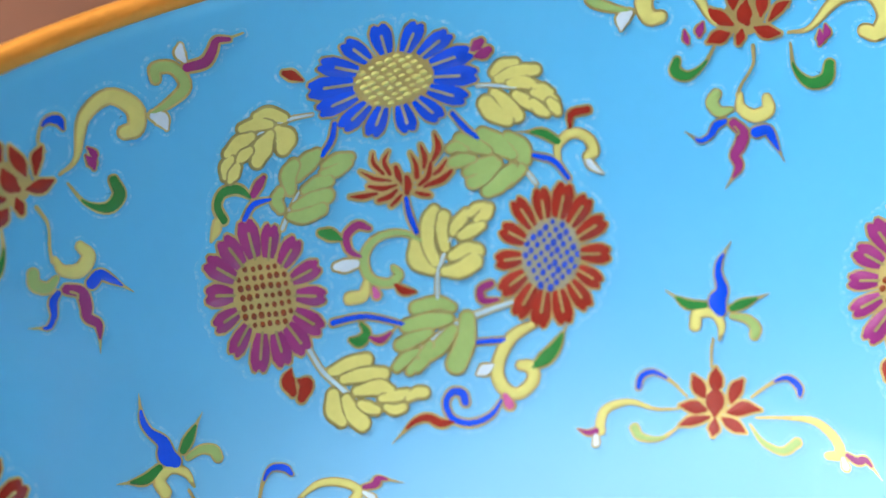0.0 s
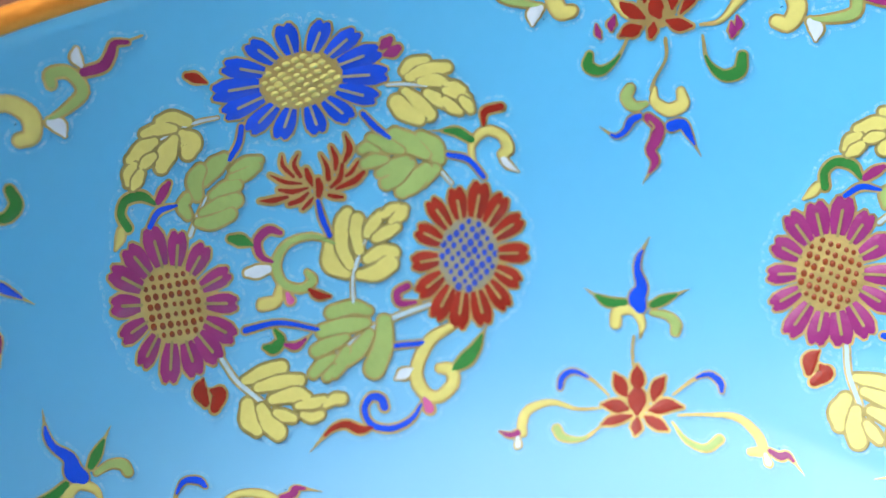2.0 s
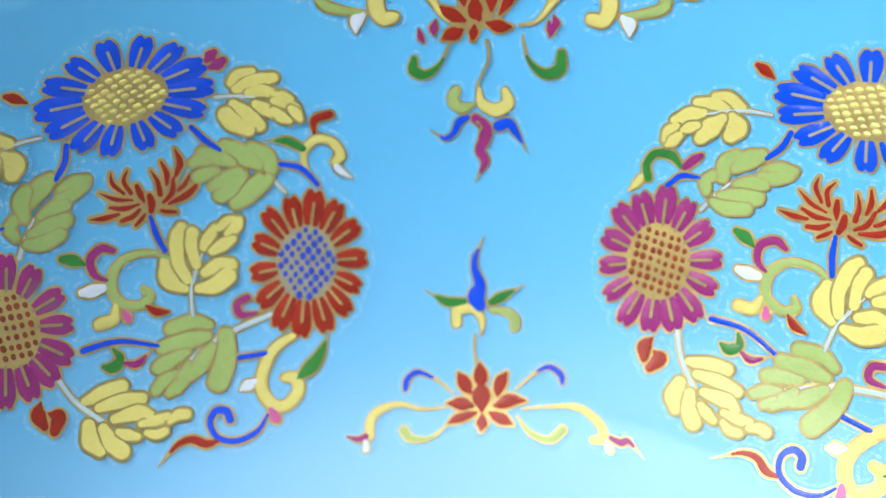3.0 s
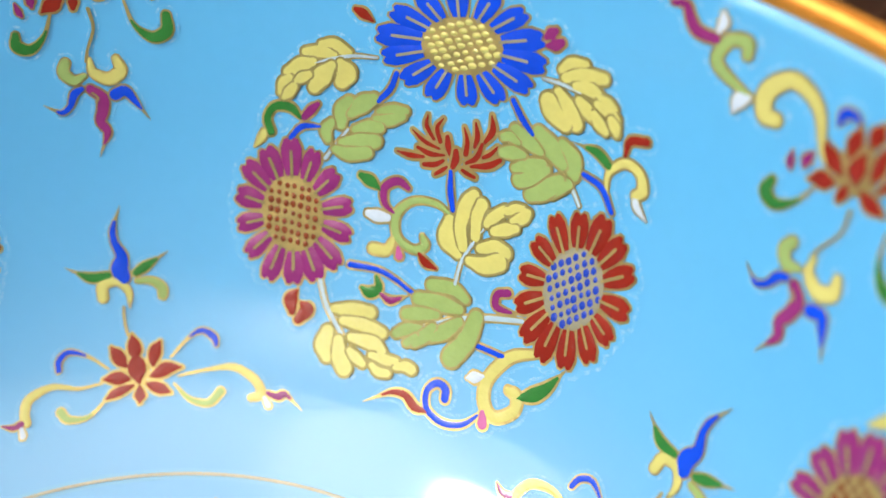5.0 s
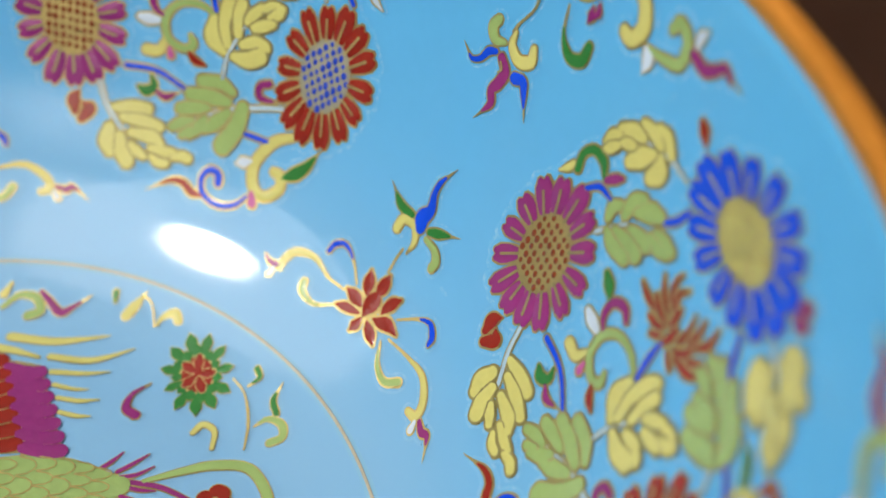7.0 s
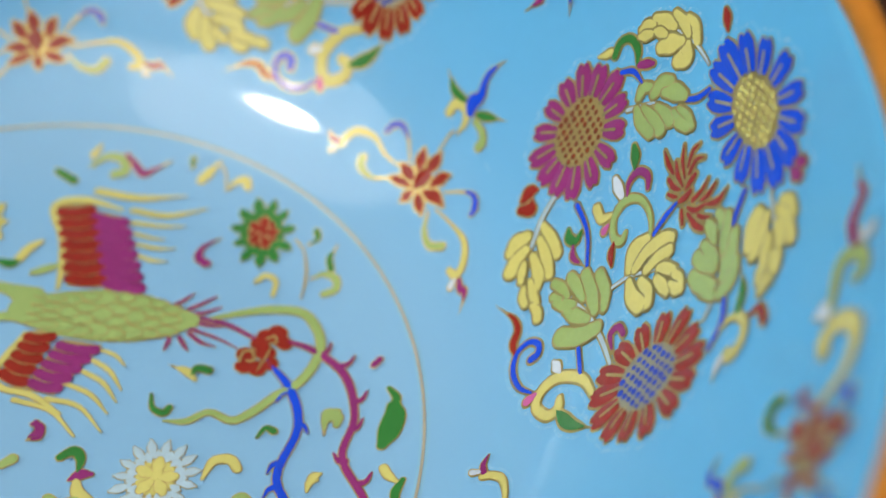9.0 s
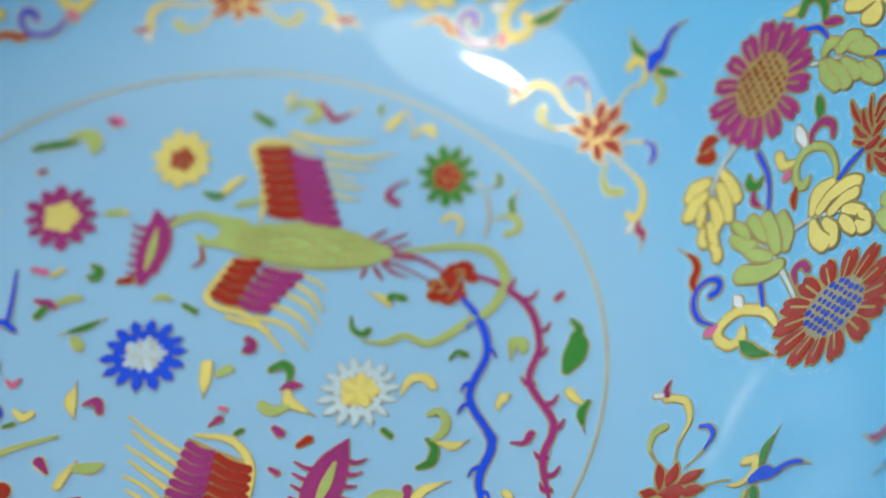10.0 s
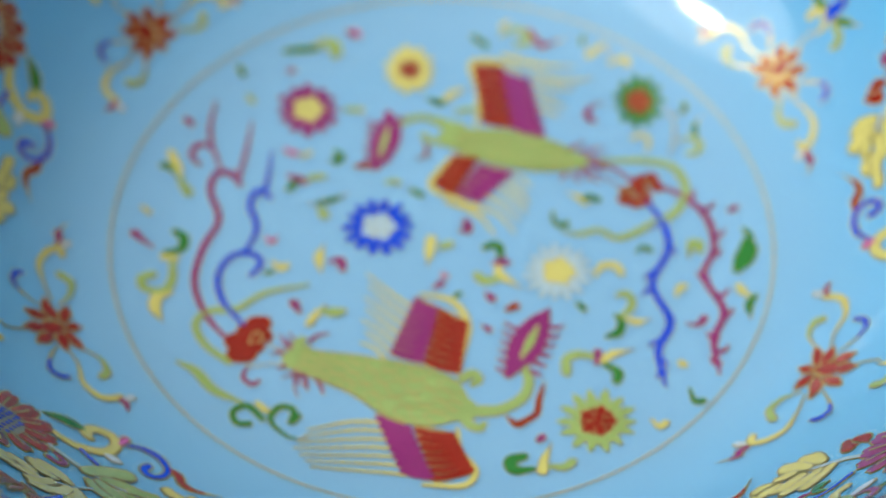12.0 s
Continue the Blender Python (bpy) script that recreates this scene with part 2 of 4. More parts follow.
def scale_lines(m, place, line, step=36.0):
    """Rows of overlapping scales on a bird's body, each edged with a thin gilt arc towards the tail."""
    ends = np.array([x[:2] for x in line])
    run = np.concatenate([[0], np.cumsum(np.linalg.norm(np.diff(ends, axis=0), axis=1))])
    for k in range(int(run[-1] / step)):
        at = (k + 0.3) * step
        c = np.array([np.interp(at, run, ends[:, 0]), np.interp(at, run, ends[:, 1])])
        w = np.interp(at, run, [x[2] for x in line])
        ahead = np.array([np.interp(at + 9, run, ends[:, 0]), np.interp(at + 9, run, ends[:, 1])]) - c
        t = ahead / (np.linalg.norm(ahead) + 1e-9)
        side = np.array([t[1], -t[0]])
        count = 3 + k % 2
        for i in range(count):
            q, h = (2 * i + 1) / count - 1, 0.94 / count
            arc = [np.append(c + side * w * (q + h * x) * 0.97 + t * step * 0.95 * math.sqrt(max(0.0, 1 - x * x)), 1.5) for x in (-1.0, -0.8, -0.4, 0.0, 0.4, 0.8, 1.0)]
            ribbon(m, place, arc, 0.0, LIFT_FILL + 0.00016, GOLD, across=2, cap=2)


def leaf(place, mat, *lobes):
    """A leaf of painted lobes; the gilt ground shows between them as midrib and side veins."""
    m = Mesh()
    for k, x in enumerate(lobes):
        line = spline(x, 6)
        halo(m, place, line, 6)
        ribbon(m, place, line, GROUND, LIFT_GOLD, VEIN, across=5)
        up = LIFT_FILL + 0.000012 * k
        ribbon(m, place, line, 6.3, up, VEIN, across=5)
        ribbon(m, place, line, 2.1, up + 0.000006, mat, dome=0.00001, across=6, wobble=0.10)
    return m.make("leaf", bowl)


def tongue(m, place, c, a, b, ang, r0, r1, w, grow, lift, mat, dome, notch):
    """One petal with a notched tip, from radius r0 to r1 of the ellipse a, b."""
    d = np.cos(ang) * a + np.sin(ang) * b
    s = -np.sin(ang) * a + np.cos(ang) * b
    lift += next_lift()
    size = np.linalg.norm(d)
    s = s / np.linalg.norm(s)
    e = d / size
    s = s - e * (s @ e) * 0.5
    rows = []
    for i in range(10):
        t = i / 9
        body = w * (0.58 + 0.42 * math.sin(min(1, t * 1.2) * math.pi / 2)) + grow
        row = []
        for x in np.linspace(-1, 1, 7):
            tip = r1 * size * (1 - notch * (0.15 * abs(x) ** 4 + 0.055 * math.exp(-(x / 0.25) ** 2))) + grow
            root = r0 * size - grow
            p = c + e * (root + (tip - root) * t) + s * body * x
            row.append(place.at(p[0], p[1], lift + dome * (1 - x * x) * math.sin(math.pi * (0.1 + 0.85 * t))))
        rows.append(row)
    m.grid(rows, mat)


def disc(m, place, c, a, b, k, grow, lift, mat, dome=0.0, seg=28):
    rows = []
    lift += next_lift()
    ga, gb = grow / np.linalg.norm(a), grow / np.linalg.norm(b)
    for q in (0.02, 0.4, 0.75, 1.0):
        row = []
        for i in range(seg + 1):
            t = 2 * math.pi * i / seg
            p = c + (a * (k + ga) * math.cos(t) + b * (k + gb) * math.sin(t)) * q
            row.append(place.at(p[0], p[1], lift + dome * (1 - q * q)))
        rows.append(row)
    m.grid(rows, mat)


def chrysanthemum(place, mat, dots, c, a, b, inner, count):
    c, a, b = np.array(c, float), np.array(a, float), np.array(b, float)
    rng = random.Random(int(c[0]) + count)
    back = Mesh()
    across = 0.5 * (np.linalg.norm(a) + np.linalg.norm(b))
    spec = []
    for i in range(count):
        g = 2 * math.pi * (i + 0.1 + rng.uniform(-0.06, 0.06)) / count
        r1 = 1.0 + rng.uniform(-0.05, 0.03)
        w = across * math.sin(math.pi / count) * 0.665 * rng.uniform(0.94, 1.05)
        spec.append((g, r1, w))
    disc(back, place, c, a, b, inner + 0.03, 0.0, LIFT_FILL, GREY_GILT if dots is BLUE_DOT else GOLD, dome=0.00012)
    head = back.make("chrysanthemum", bowl)
    for g, r1, w in spec:
        m = Mesh()
        for grow, up, film in FILM:
            tongue(m, place, c, a, b, g, inner * 1.02, r1, w, grow, LIFT_EDGE + up, film, 0.0, 0.6)
        tongue(m, place, c, a, b, g, inner * 1.02, r1, w, GOLD_WIDE * 0.85, LIFT_GOLD, GOLD, 0.0, 1.0)
        tongue(m, place, c, a, b, g, inner * 1.05, r1, w, 0.0, LIFT_FILL, mat, 0.00016, 1.0)
        d = np.cos(g) * a + np.sin(g) * b
        lo, hi = inner * 1.02, inner + (r1 - inner) * rng.uniform(0.56, 0.68)
        ribbon(m, place, [(*(c + d * (lo + (hi - lo) * q)), 1.8) for q in (0, 0.35, 0.7, 1.0)], 1.0, LIFT_FILL + 0.00020, GREY_GILT if mat is BLUE else VEIN if mat is MAGENTA else GOLD, across=2, cap=2)
        m.make("petal", head)
    m = Mesh()
    step = 0.255
    lean = 0.15 if dots is RED_DOT else 0.6
    for i in range(-6, 7):
        for j in range(-6, 7):
            x, y = (i * math.cos(lean) - j * math.sin(lean)) * step, (i * math.sin(lean) + j * math.cos(lean)) * step
            if math.hypot(x, y) > 0.95:
                continue
            x, y = x + rng.uniform(-0.02, 0.02), y + rng.uniform(-0.02, 0.02)
            p = c + (a * x + b * y) * inner
            disc(m, place, p, a, b, inner * (0.095 if dots is RED_DOT else 0.106) * rng.uniform(0.75, 1.15), 0.0, LIFT_FILL + 0.00008 + 0.00012 * (1 - x * x - y * y), dots, dome=0.00010, seg=8)
    m.make("seed_head", head, kind="stuff")
    return head


def daisy(place, mat, heart, c, a, b, inner, count):
    """A flower of the bottom: two rings of pointed petals round a heart of small ones."""
    c, a, b = np.array(c, float), np.array(a, float), np.array(b, float)
    rng = random.Random(int(c[0]) + count)
    back = Mesh()
    disc(back, place, c, a, b, inner + 0.10, 0.0, LIFT_GOLD + 0.00006, GOLD)
    if mat in (YELLOW, MAGENTA, BLUE):
        disc(back, place, c, a, b, 0.84 if mat is YELLOW else 0.66, 0.0, LIFT_GOLD, mat)
    head = back.make("daisy", bowl)
    for ring, size in ((0, 1.06), (1, 0.74)):
        for i in range(count):
            g = 2 * math.pi * (i + 0.5 * ring + rng.uniform(-0.08, 0.08)) / count
            d = (np.cos(g) * a + np.sin(g) * b) * rng.uniform(0.94, 1.04)
            w = np.linalg.norm(d) * math.sin(math.pi / count) * (0.62 if mat in (YELLOW, MAGENTA, BLUE) else 0.50)
            m = Mesh()
            root = inner * (1.0 if ring else 1.25)
            line = spline([(*(c + d * root), w * 0.55), (*(c + d * (root + size) * 0.52), w), (*(c + d * size), 1.2)], 4)
            if not ring:
                halo(m, place, line, 4)
            ribbon(m, place, line, 1.8, LIFT_GOLD + 0.00003 * ring, GOLD, across=3)
            ribbon(m, place, line, 0.0, LIFT_FILL + 0.00003 * ring, mat, dome=0.00006)
            m.make("petal", head)
    m = Mesh()
    disc(m, place, c, a, b, inner * 0.98, 0.0, LIFT_FILL + 0.00006, heart)
    m.make("heart", head)
    for i in range(6):
        g = 2 * math.pi * (i + rng.uniform(-0.1, 0.1)) / 5
        d = (np.cos(g) * a + np.sin(g) * b) * inner * (0.0 if i == 5 else 1.0)
        w = np.linalg.norm(a) * inner * 0.31
        m = Mesh()
        tip = d * 1.02 if i < 5 else np.array([0.0, w * 1.1])
        line = spline([(*(c + d * 0.34), w * 0.6), (*(c + (d * 0.34 + tip) * 0.5), w), (*(c + tip * 0.94), w * 0.6)], 4)
        ribbon(m, place, line, 2.0, LIFT_FILL + 0.00009, GOLD, across=3)
        ribbon(m, place, line, 0.0, LIFT_FILL + 0.00012, heart, dome=0.00006)
        m.make("heart_petal", head)
    return head


def panel(place, name, mat, a, b, c, d, rows=6):
    """A gilt four-sided panel a, b, c, d with bowed edges, and rows of painted feathers on it."""
    a, b, c, d = (np.array(x, float) for x in (a, b, c, d))
    m = Mesh()
    mid = (a + b + c + d) / 4
    for grow, lift, mt in [(x * place.fine, LIFT_EDGE + up, film) for x, up, film in FILM] + [(3.0, LIFT_GOLD, GOLD)]:
        lift += next_lift()
        q = [x + (x - mid) / np.linalg.norm(x - mid) * grow * 1.3 for x in (a, b, c, d)]
        sheet = []
        for i in range(9):
            t = i / 8
            l, r = q[0] + (q[3] - q[0]) * t, q[1] + (q[2] - q[1]) * t
            n = (q[3] - q[0]) / np.linalg.norm(q[3] - q[0])
            sheet.append([place.at(*(l + (r - l) * x + n * (x - x * x) * 14 * (t - 0.5)), lift) for x in np.linspace(0, 1, 7)])
        m.grid(sheet, mt)
    ob = m.make(name, bowl)
    n = (d - a) / np.linalg.norm(d - a)
    tall = 0.5 * (np.linalg.norm(d - a) + np.linalg.norm(c - b)) / rows
    for k in range(rows):
        t = (k + 0.5) / rows
        l, r = a + (d - a) * t, b + (c - b) * t
        w = tall * 0.475
        inset = (r - l) / np.linalg.norm(r - l) * w * 0.55
        row = Mesh()
        line = [(*(l + inset + (r - l - 1.6 * inset) * x + n * (x - x * x) * 20), w * (0.86 + 0.14 * x)) for x in (0.0, 0.25, 0.5, 0.75, 1.0)]
        ribbon(row, place, line, 0.0, LIFT_FILL + 0.00004, mat, dome=0.00012)
        row.make("feather", ob)
    return ob


def lotus_back(place, spot):
    """The gilt ground between the petals of a lotus."""
    u, v, w = spot
    m = Mesh()
    c, a, b = np.array((u, v), float), np.array((w * 0.62, 0.0)), np.array((0.0, w * 0.62))
    disc(m, place, c, a, b, 1.0, 0.0, LIFT_GOLD - 0.00004, GOLD)
    return m.make("lotus", bowl)


def petal(place, head, mat, *pts):
    line = spline(pts)
    m = Mesh()
    ribbon(m, place, line, GOLD_WIDE, LIFT_GOLD, GOLD, across=4)
    ribbon(m, place, line, 0.0, LIFT_FILL, mat, dome=0.00010)
    halo(m, place, line, 6)
    return m.make("petal", head)


# ---- the painted motifs ----
def flaws(p):
    stroke(p, "glaze_speck", GLINT_SPECK, (131, 111, 4), (139, 110, 5), (147, 109, 3))
    stroke(p, "glaze_speck", GLINT_SPECK, (401, 700, 2), (404, 712, 4), (404, 721, 2))
    stroke(p, "glaze_speck", GLINT_SPECK, (-209, 274, 2), (-204, 271, 2))
    stroke(p, "glaze_speck", GLINT_SPECK, (-771, 378, 2), (-764, 373, 3))
    stroke(p, "glaze_speck", GLINT_SPECK, (315, 607, 2), (319, 607, 2))

def roundel(p):
    chrysanthemum(p, BLUE, LIME_DOT, (4, 682), (165, -21), (34, 106), 0.45, 14)
    chrysanthemum(p, MAGENTA, RED_DOT, (-326, 351), (119, -53), (24, 140), 0.48, 14)
    chrysanthemum(p, RED, BLUE_DOT, (255, 292), (117, -8), (32, 148), 0.48, 14)
    leaf(p, YELLOW, ((-219, 660, 6.1), (-246, 676, 9), (-270, 677, 5)), ((-246, 656, 4), (-271, 664, 9), (-302, 665, 5)), ((-288, 645, 6), (-311, 640, 11.9), (-337, 629, 6.9)), ((-335, 616, 6), (-346, 607, 8.9), (-352, 591, 4)), ((-234, 642, 6.1), (-223, 623, 17.3), (-231, 607, 11.2)), ((-252, 637, 7.1), (-271, 617, 16.1), (-285, 598, 10.1)), ((-296, 621, 5), (-310, 616, 8), (-320, 610, 4)), ((-327, 599, 6), (-337, 588, 8), (-345, 580, 3)))
    leaf(p, LIME, ((-259, 495, 4.1), (-264, 515, 8.2), (-253, 528, 6.2)), ((-233, 524, 6.2), (-232, 552, 12.3), (-218, 568, 9.2)), ((-213, 546, 6.2), (-191, 565, 14.4), (-169, 575, 8.3)), ((-157, 551, 4.2), (-132, 555, 8.4), (-106, 554, 5.2)), ((-164, 537, 4.2), (-138, 536, 8.4), (-112, 544, 5.2)), ((-205, 516, 5.2), (-179, 520, 11.4), (-158, 521, 8.4)), ((-231, 491, 5.2), (-198, 493, 12.5), (-165, 494, 10.5)), ((-245, 478, 4.1), (-218, 469, 10.4), (-182, 472, 9.4)))
    leaf(p, YELLOW, ((201, 665, 6.4), (218, 677, 8.5), (244, 680, 5.3)), ((207, 652, 6.4), (239, 660, 11.8), (281, 663, 7.5)), ((228, 641, 5.4), (255, 641, 9.7), (280, 630, 5.4)), ((275, 629, 3.2), (292, 626, 5.4), (306, 617, 3.2)), ((272, 618, 5.4), (292, 611, 8.6), (311, 600, 5.4)), ((196, 624, 7.5), (215, 598, 15.1), (232, 577, 10.8)), ((177, 606, 14), (187, 589, 15.1), (211, 572, 10.8)), ((237, 617, 6.5), (253, 604, 10.8), (267, 591, 5.4)), ((268, 600, 5.4), (279, 585, 8.7), (291, 576, 4.3)), ((301, 598, 5.4), (309, 587, 8.7), (313, 577, 4.3)))
    leaf(p, LIME, ((234, 489, 9.9), (229, 514, 15.3), (209, 535, 8.7)), ((211, 501, 7.6), (184, 527, 16.3), (161, 547, 10.8)), ((165, 515, 5.4), (139, 530, 10.8), (115, 545, 8.6)), ((120, 523, 3.2), (104, 532, 6.5), (92, 529, 5.4)), ((224, 470, 7.7), (209, 461, 9.9), (194, 446, 6.6)), ((208, 473, 7.7), (177, 449, 15.4), (152, 435, 9.9)), ((179, 486, 6.6), (148, 468, 14.2), (126, 456, 9.8)), ((172, 495, 5.5), (141, 486, 9.8), (117, 477, 5.4)), ((132, 503, 4.3), (112, 504, 9.8), (92, 501, 6.5)))
    leaf(p, YELLOW, ((12, 299, 7.7), (-13, 324, 14.2), (-8, 359, 8.7)), ((22, 313, 7.7), (14, 352, 9.8), (25, 395, 12), (38, 413, 8.7)), ((46, 336, 6.6), (46, 373, 8.7), (55, 398, 9.8)), ((68, 365, 5.5), (79, 378, 8.8), (102, 397, 6.6)), ((107, 395, 4.4), (124, 403, 7.7), (140, 406, 4.4)), ((120, 380, 4.4), (139, 390, 8.8), (149, 401, 5.5)), ((84, 354, 6.6), (104, 361, 9.9), (127, 368, 5.5)), ((58, 317, 6.6), (88, 325, 11), (109, 319, 11)), ((38, 290, 6.6), (69, 287, 13.2), (98, 299, 14.3)))
    leaf(p, LIME, ((37, 216, 5.5), (9, 231, 9.9), (-34, 231, 9.8)), ((25, 195, 7.7), (-15, 199, 13.1), (-60, 201, 9.8)), ((-20, 176, 5.5), (-57, 172, 10.9), (-81, 168, 8.7)), ((-52, 145, 4.4), (-77, 139, 8.7), (-97, 128, 6.5)), ((63, 188, 11), (49, 143, 15.4), (21, 103, 16.4)), ((28, 172, 6.6), (1, 148, 12), (-26, 131, 6.5)), ((-24, 152, 5.5), (-40, 131, 9.8), (-57, 114, 5.4)), ((-57, 128, 3.3), (-73, 113, 5.4)))
    leaf(p, YELLOW, ((-230, 163, 5.3), (-192, 162, 12.8), (-156, 160, 10.7)), ((-208, 141, 6.4), (-166, 135, 10.7), (-127, 124, 8.6)), ((-187, 109, 6.4), (-143, 102, 11.8), (-122, 87, 7.5)), ((-142, 79, 4.3), (-114, 74, 7.5), (-91, 72, 6.5)), ((-90, 62, 3.2), (-70, 68, 7.6), (-56, 64, 7.6)), ((-237, 119, 9.5), (-240, 94, 15.8), (-230, 69, 10.5)), ((-213, 102, 7.4), (-206, 71, 12.7), (-191, 46, 11.6)), ((-187, 83, 4.2), (-173, 71, 7.4), (-157, 60, 5.3)), ((-138, 60, 3.2), (-122, 49, 6.4), (-104, 48, 5.4)))
    stroke(p, "stem", PALE, (-163, 652, 2), (-207, 655, 3), (-250, 650, 3), (-283, 643, 1))
    stroke(p, "stem", PALE, (164, 644, 2), (199, 640, 3), (237, 631, 2))
    stroke(p, "stem", PALE, (-264, 460, 4), (-243, 488, 3), (-219, 516, 2))
    stroke(p, "stem", PALE, (250, 438, 3), (234, 464, 3), (214, 484, 1))
    stroke(p, "stem", PALE, (12, 241, 3), (23, 290, 3), (52, 340, 3), (67, 362, 1))
    stroke(p, "stem", PALE, (158, 205, 4), (80, 191, 5), (18, 174, 5), (-43, 150, 2))
    stroke(p, "stem", PALE, (-263, 219, 4), (-245, 168, 4), (-209, 114, 4))
    stroke(p, "stem", BLUE, (-124, 624, 5), (-136, 595, 6), (-159, 572, 5))
    stroke(p, "stem", BLUE, (107, 597, 5), (126, 567, 6), (147, 543, 5))
    stroke(p, "stem", BLUE, (255, 494, 5), (292, 480, 6), (315, 444, 5))
    stroke(p, "stem", BLUE, (-333, 502, 5), (-310, 522, 6), (-276, 521, 3))
    stroke(p, "stem", BLUE, (-12, 450, 4), (-11, 415, 6), (-4, 379, 5))
    stroke(p, "stem", BLUE, (-205, 252, 6), (-138, 243, 5), (-68, 207, 4))
    stroke(p, "stem", BLUE, (71, 137, 5), (128, 131, 5))
    stroke(p, "scroll", BLUE, (21, 25, 8), (19, 43, 8), (0, 50, 7), (-18, 31, 6), (-12, -1, 6), (23, -19, 6), (66, -11, 5), (99, 20, 2))
    stroke(p, "flame", RED, (-118, 1, 1), (-88, 15, 5), (-60, 14, 7), (-37, -4, 8), (-12, -7, 3))
    stroke(p, "scroll", YELLOW, (200, 158, 5), (143, 135, 9), (102, 83, 10), (102, 40, 11), (129, 21, 9), (165, 43, 9), (167, 70, 11), (148, 76, 7))
    stroke(p, "flame", GREEN, (171, 69, 4), (200, 84, 12), (226, 105, 9), (251, 137, 1))
    stroke(p, "bud", PINK, (104, 20, 7), (106, 2, 10))
    stroke(p, "bud", WHITE, (59, 74, 3), (74, 79, 11), (92, 85, 4))
    stroke(p, "bud", WHITE, (-175, 355, 7), (-157, 351, 12), (-136, 349, 8))
    stroke(p, "bud", RED, (-307, 199, 2), (-318, 182, 14), (-313, 155, 7))
    stroke(p, "bud", RED, (-298, 173, 3), (-285, 159, 15), (-298, 140, 10))
    stroke(p, "bud", MAGENTA, (166, 715, 5.3), (175, 722, 10.5), (184, 728, 6.3))
    stroke(p, "bud", MAGENTA, (169, 701, 4.2), (184, 704, 10.6), (196, 710, 7.4))
    stroke(p, "bud", RED, (-202, 741, 5), (-188, 733, 9), (-169, 719, 2))
    stroke(p, "bud", GREEN, (-192, 428, 6), (-173, 418, 11), (-153, 402, 2))
    stroke(p, "scroll", MAGENTA, (-96, 409, 5), (-117, 421, 8), (-143, 407, 8), (-142, 376, 6), (-118, 356, 2))
    stroke(p, "scroll", LIME, (1, 362, 3), (-38, 386, 5), (-87, 385, 6), (-118, 354, 8), (-113, 313, 7), (-80, 293, 7), (-56, 303, 8), (-63, 321, 4))
    stroke(p, "scroll", YELLOW, (-122, 307, 5), (-134, 285, 9), (-161, 287, 10))
    stroke(p, "bud", PINK, (-110, 292, 4), (-107, 277, 8))
    stroke(p, "bud", RED, (-67, 288, 3), (-52, 271, 8), (-30, 263, 3))
    stroke(p, "scroll", MAGENTA, (123, 248, 7), (101, 240, 7), (102, 217, 7), (141, 214, 2))
    stroke(p, "scroll", GREEN, (-150, 233, 3), (-143, 211, 8), (-160, 200, 11), (-177, 208, 4))
    stroke(p, "flame", MAGENTA, (-138, 200, 3), (-117, 189, 7), (-91, 199, 2))
    stroke(p, "flame", GREEN, (251, 542, 2), (279, 537, 8), (304, 519, 7))
    stroke(p, "scroll", YELLOW, (301, 474, 3), (304, 509, 5), (334, 533, 7), (364, 523, 8), (373, 497, 9), (359, 484, 7))
    stroke(p, "scroll", RED, (333, 545, 3), (340, 571, 7), (372, 578, 7))
    stroke(p, "bud", WHITE, (358, 482, 5), (365, 466, 7), (385, 449, 1))
    stroke(p, "scroll", GREEN, (-372, 514, 7), (-379, 542, 7), (-364, 563, 8), (-334, 560, 8), (-313, 538, 3))
    stroke(p, "bud", MAGENTA, (-280, 564, 5), (-292, 554, 9), (-306, 540, 7))
    stroke(p, "bud", YELLOW, (-386, 515, 6), (-391, 503, 7), (-404, 488, 2))
    stroke(p, "spider_petal", RED, (-61, 551, 1.1), (-63, 531, 4.2), (-48, 507, 3.2))
    stroke(p, "spider_petal", RED, (-30, 547, 1.1), (-42, 529, 4.2), (-35, 504, 4.3))
    stroke(p, "spider_petal", RED, (-91, 521, 1.1), (-66, 501, 4.2), (-36, 490, 2.1))
    stroke(p, "spider_petal", RED, (-80, 489, 3.2), (-55, 479, 5.3), (-26, 479, 2.1))
    stroke(p, "spider_petal", RED, (-121, 479, 1.1), (-95, 473, 5.3), (-68, 472, 3.2))
    stroke(p, "spider_petal", RED, (-66, 458, 4.3), (-44, 460, 5.4), (-28, 469, 3.2))
    stroke(p, "spider_petal", RED, (-43, 442, 3.2), (-29, 451, 4.3), (-20, 458, 2.1))
    stroke(p, "spider_petal", RED, (-3, 489, 5.4), (-3, 474, 7.5), (-8, 460, 5.4))
    stroke(p, "spider_petal", RED, (-21, 514, 4.3), (-19, 497, 6.4), (-16, 481, 2.1))
    stroke(p, "spider_petal", RED, (12, 535, 1.1), (19, 511, 4.3), (17, 487, 5.4))
    stroke(p, "spider_petal", RED, (35, 546, 2.1), (39, 522, 5.4), (34, 502, 3.2))
    stroke(p, "spider_petal", RED, (66, 564, 1.1), (69, 536, 6.5), (54, 513, 3.2))
    stroke(p, "spider_petal", RED, (49, 509, 3.2), (39, 483, 5.4), (19, 470, 3.2))
    stroke(p, "spider_petal", RED, (80, 508, 2.2), (65, 492, 4.3), (52, 485, 3.2))
    stroke(p, "spider_petal", RED, (86, 485, 4.3), (64, 472, 6.5), (29, 465, 3.2))
    stroke(p, "spider_petal", RED, (36, 446, 3.3), (21, 451, 4.3), (11, 456, 3.2))

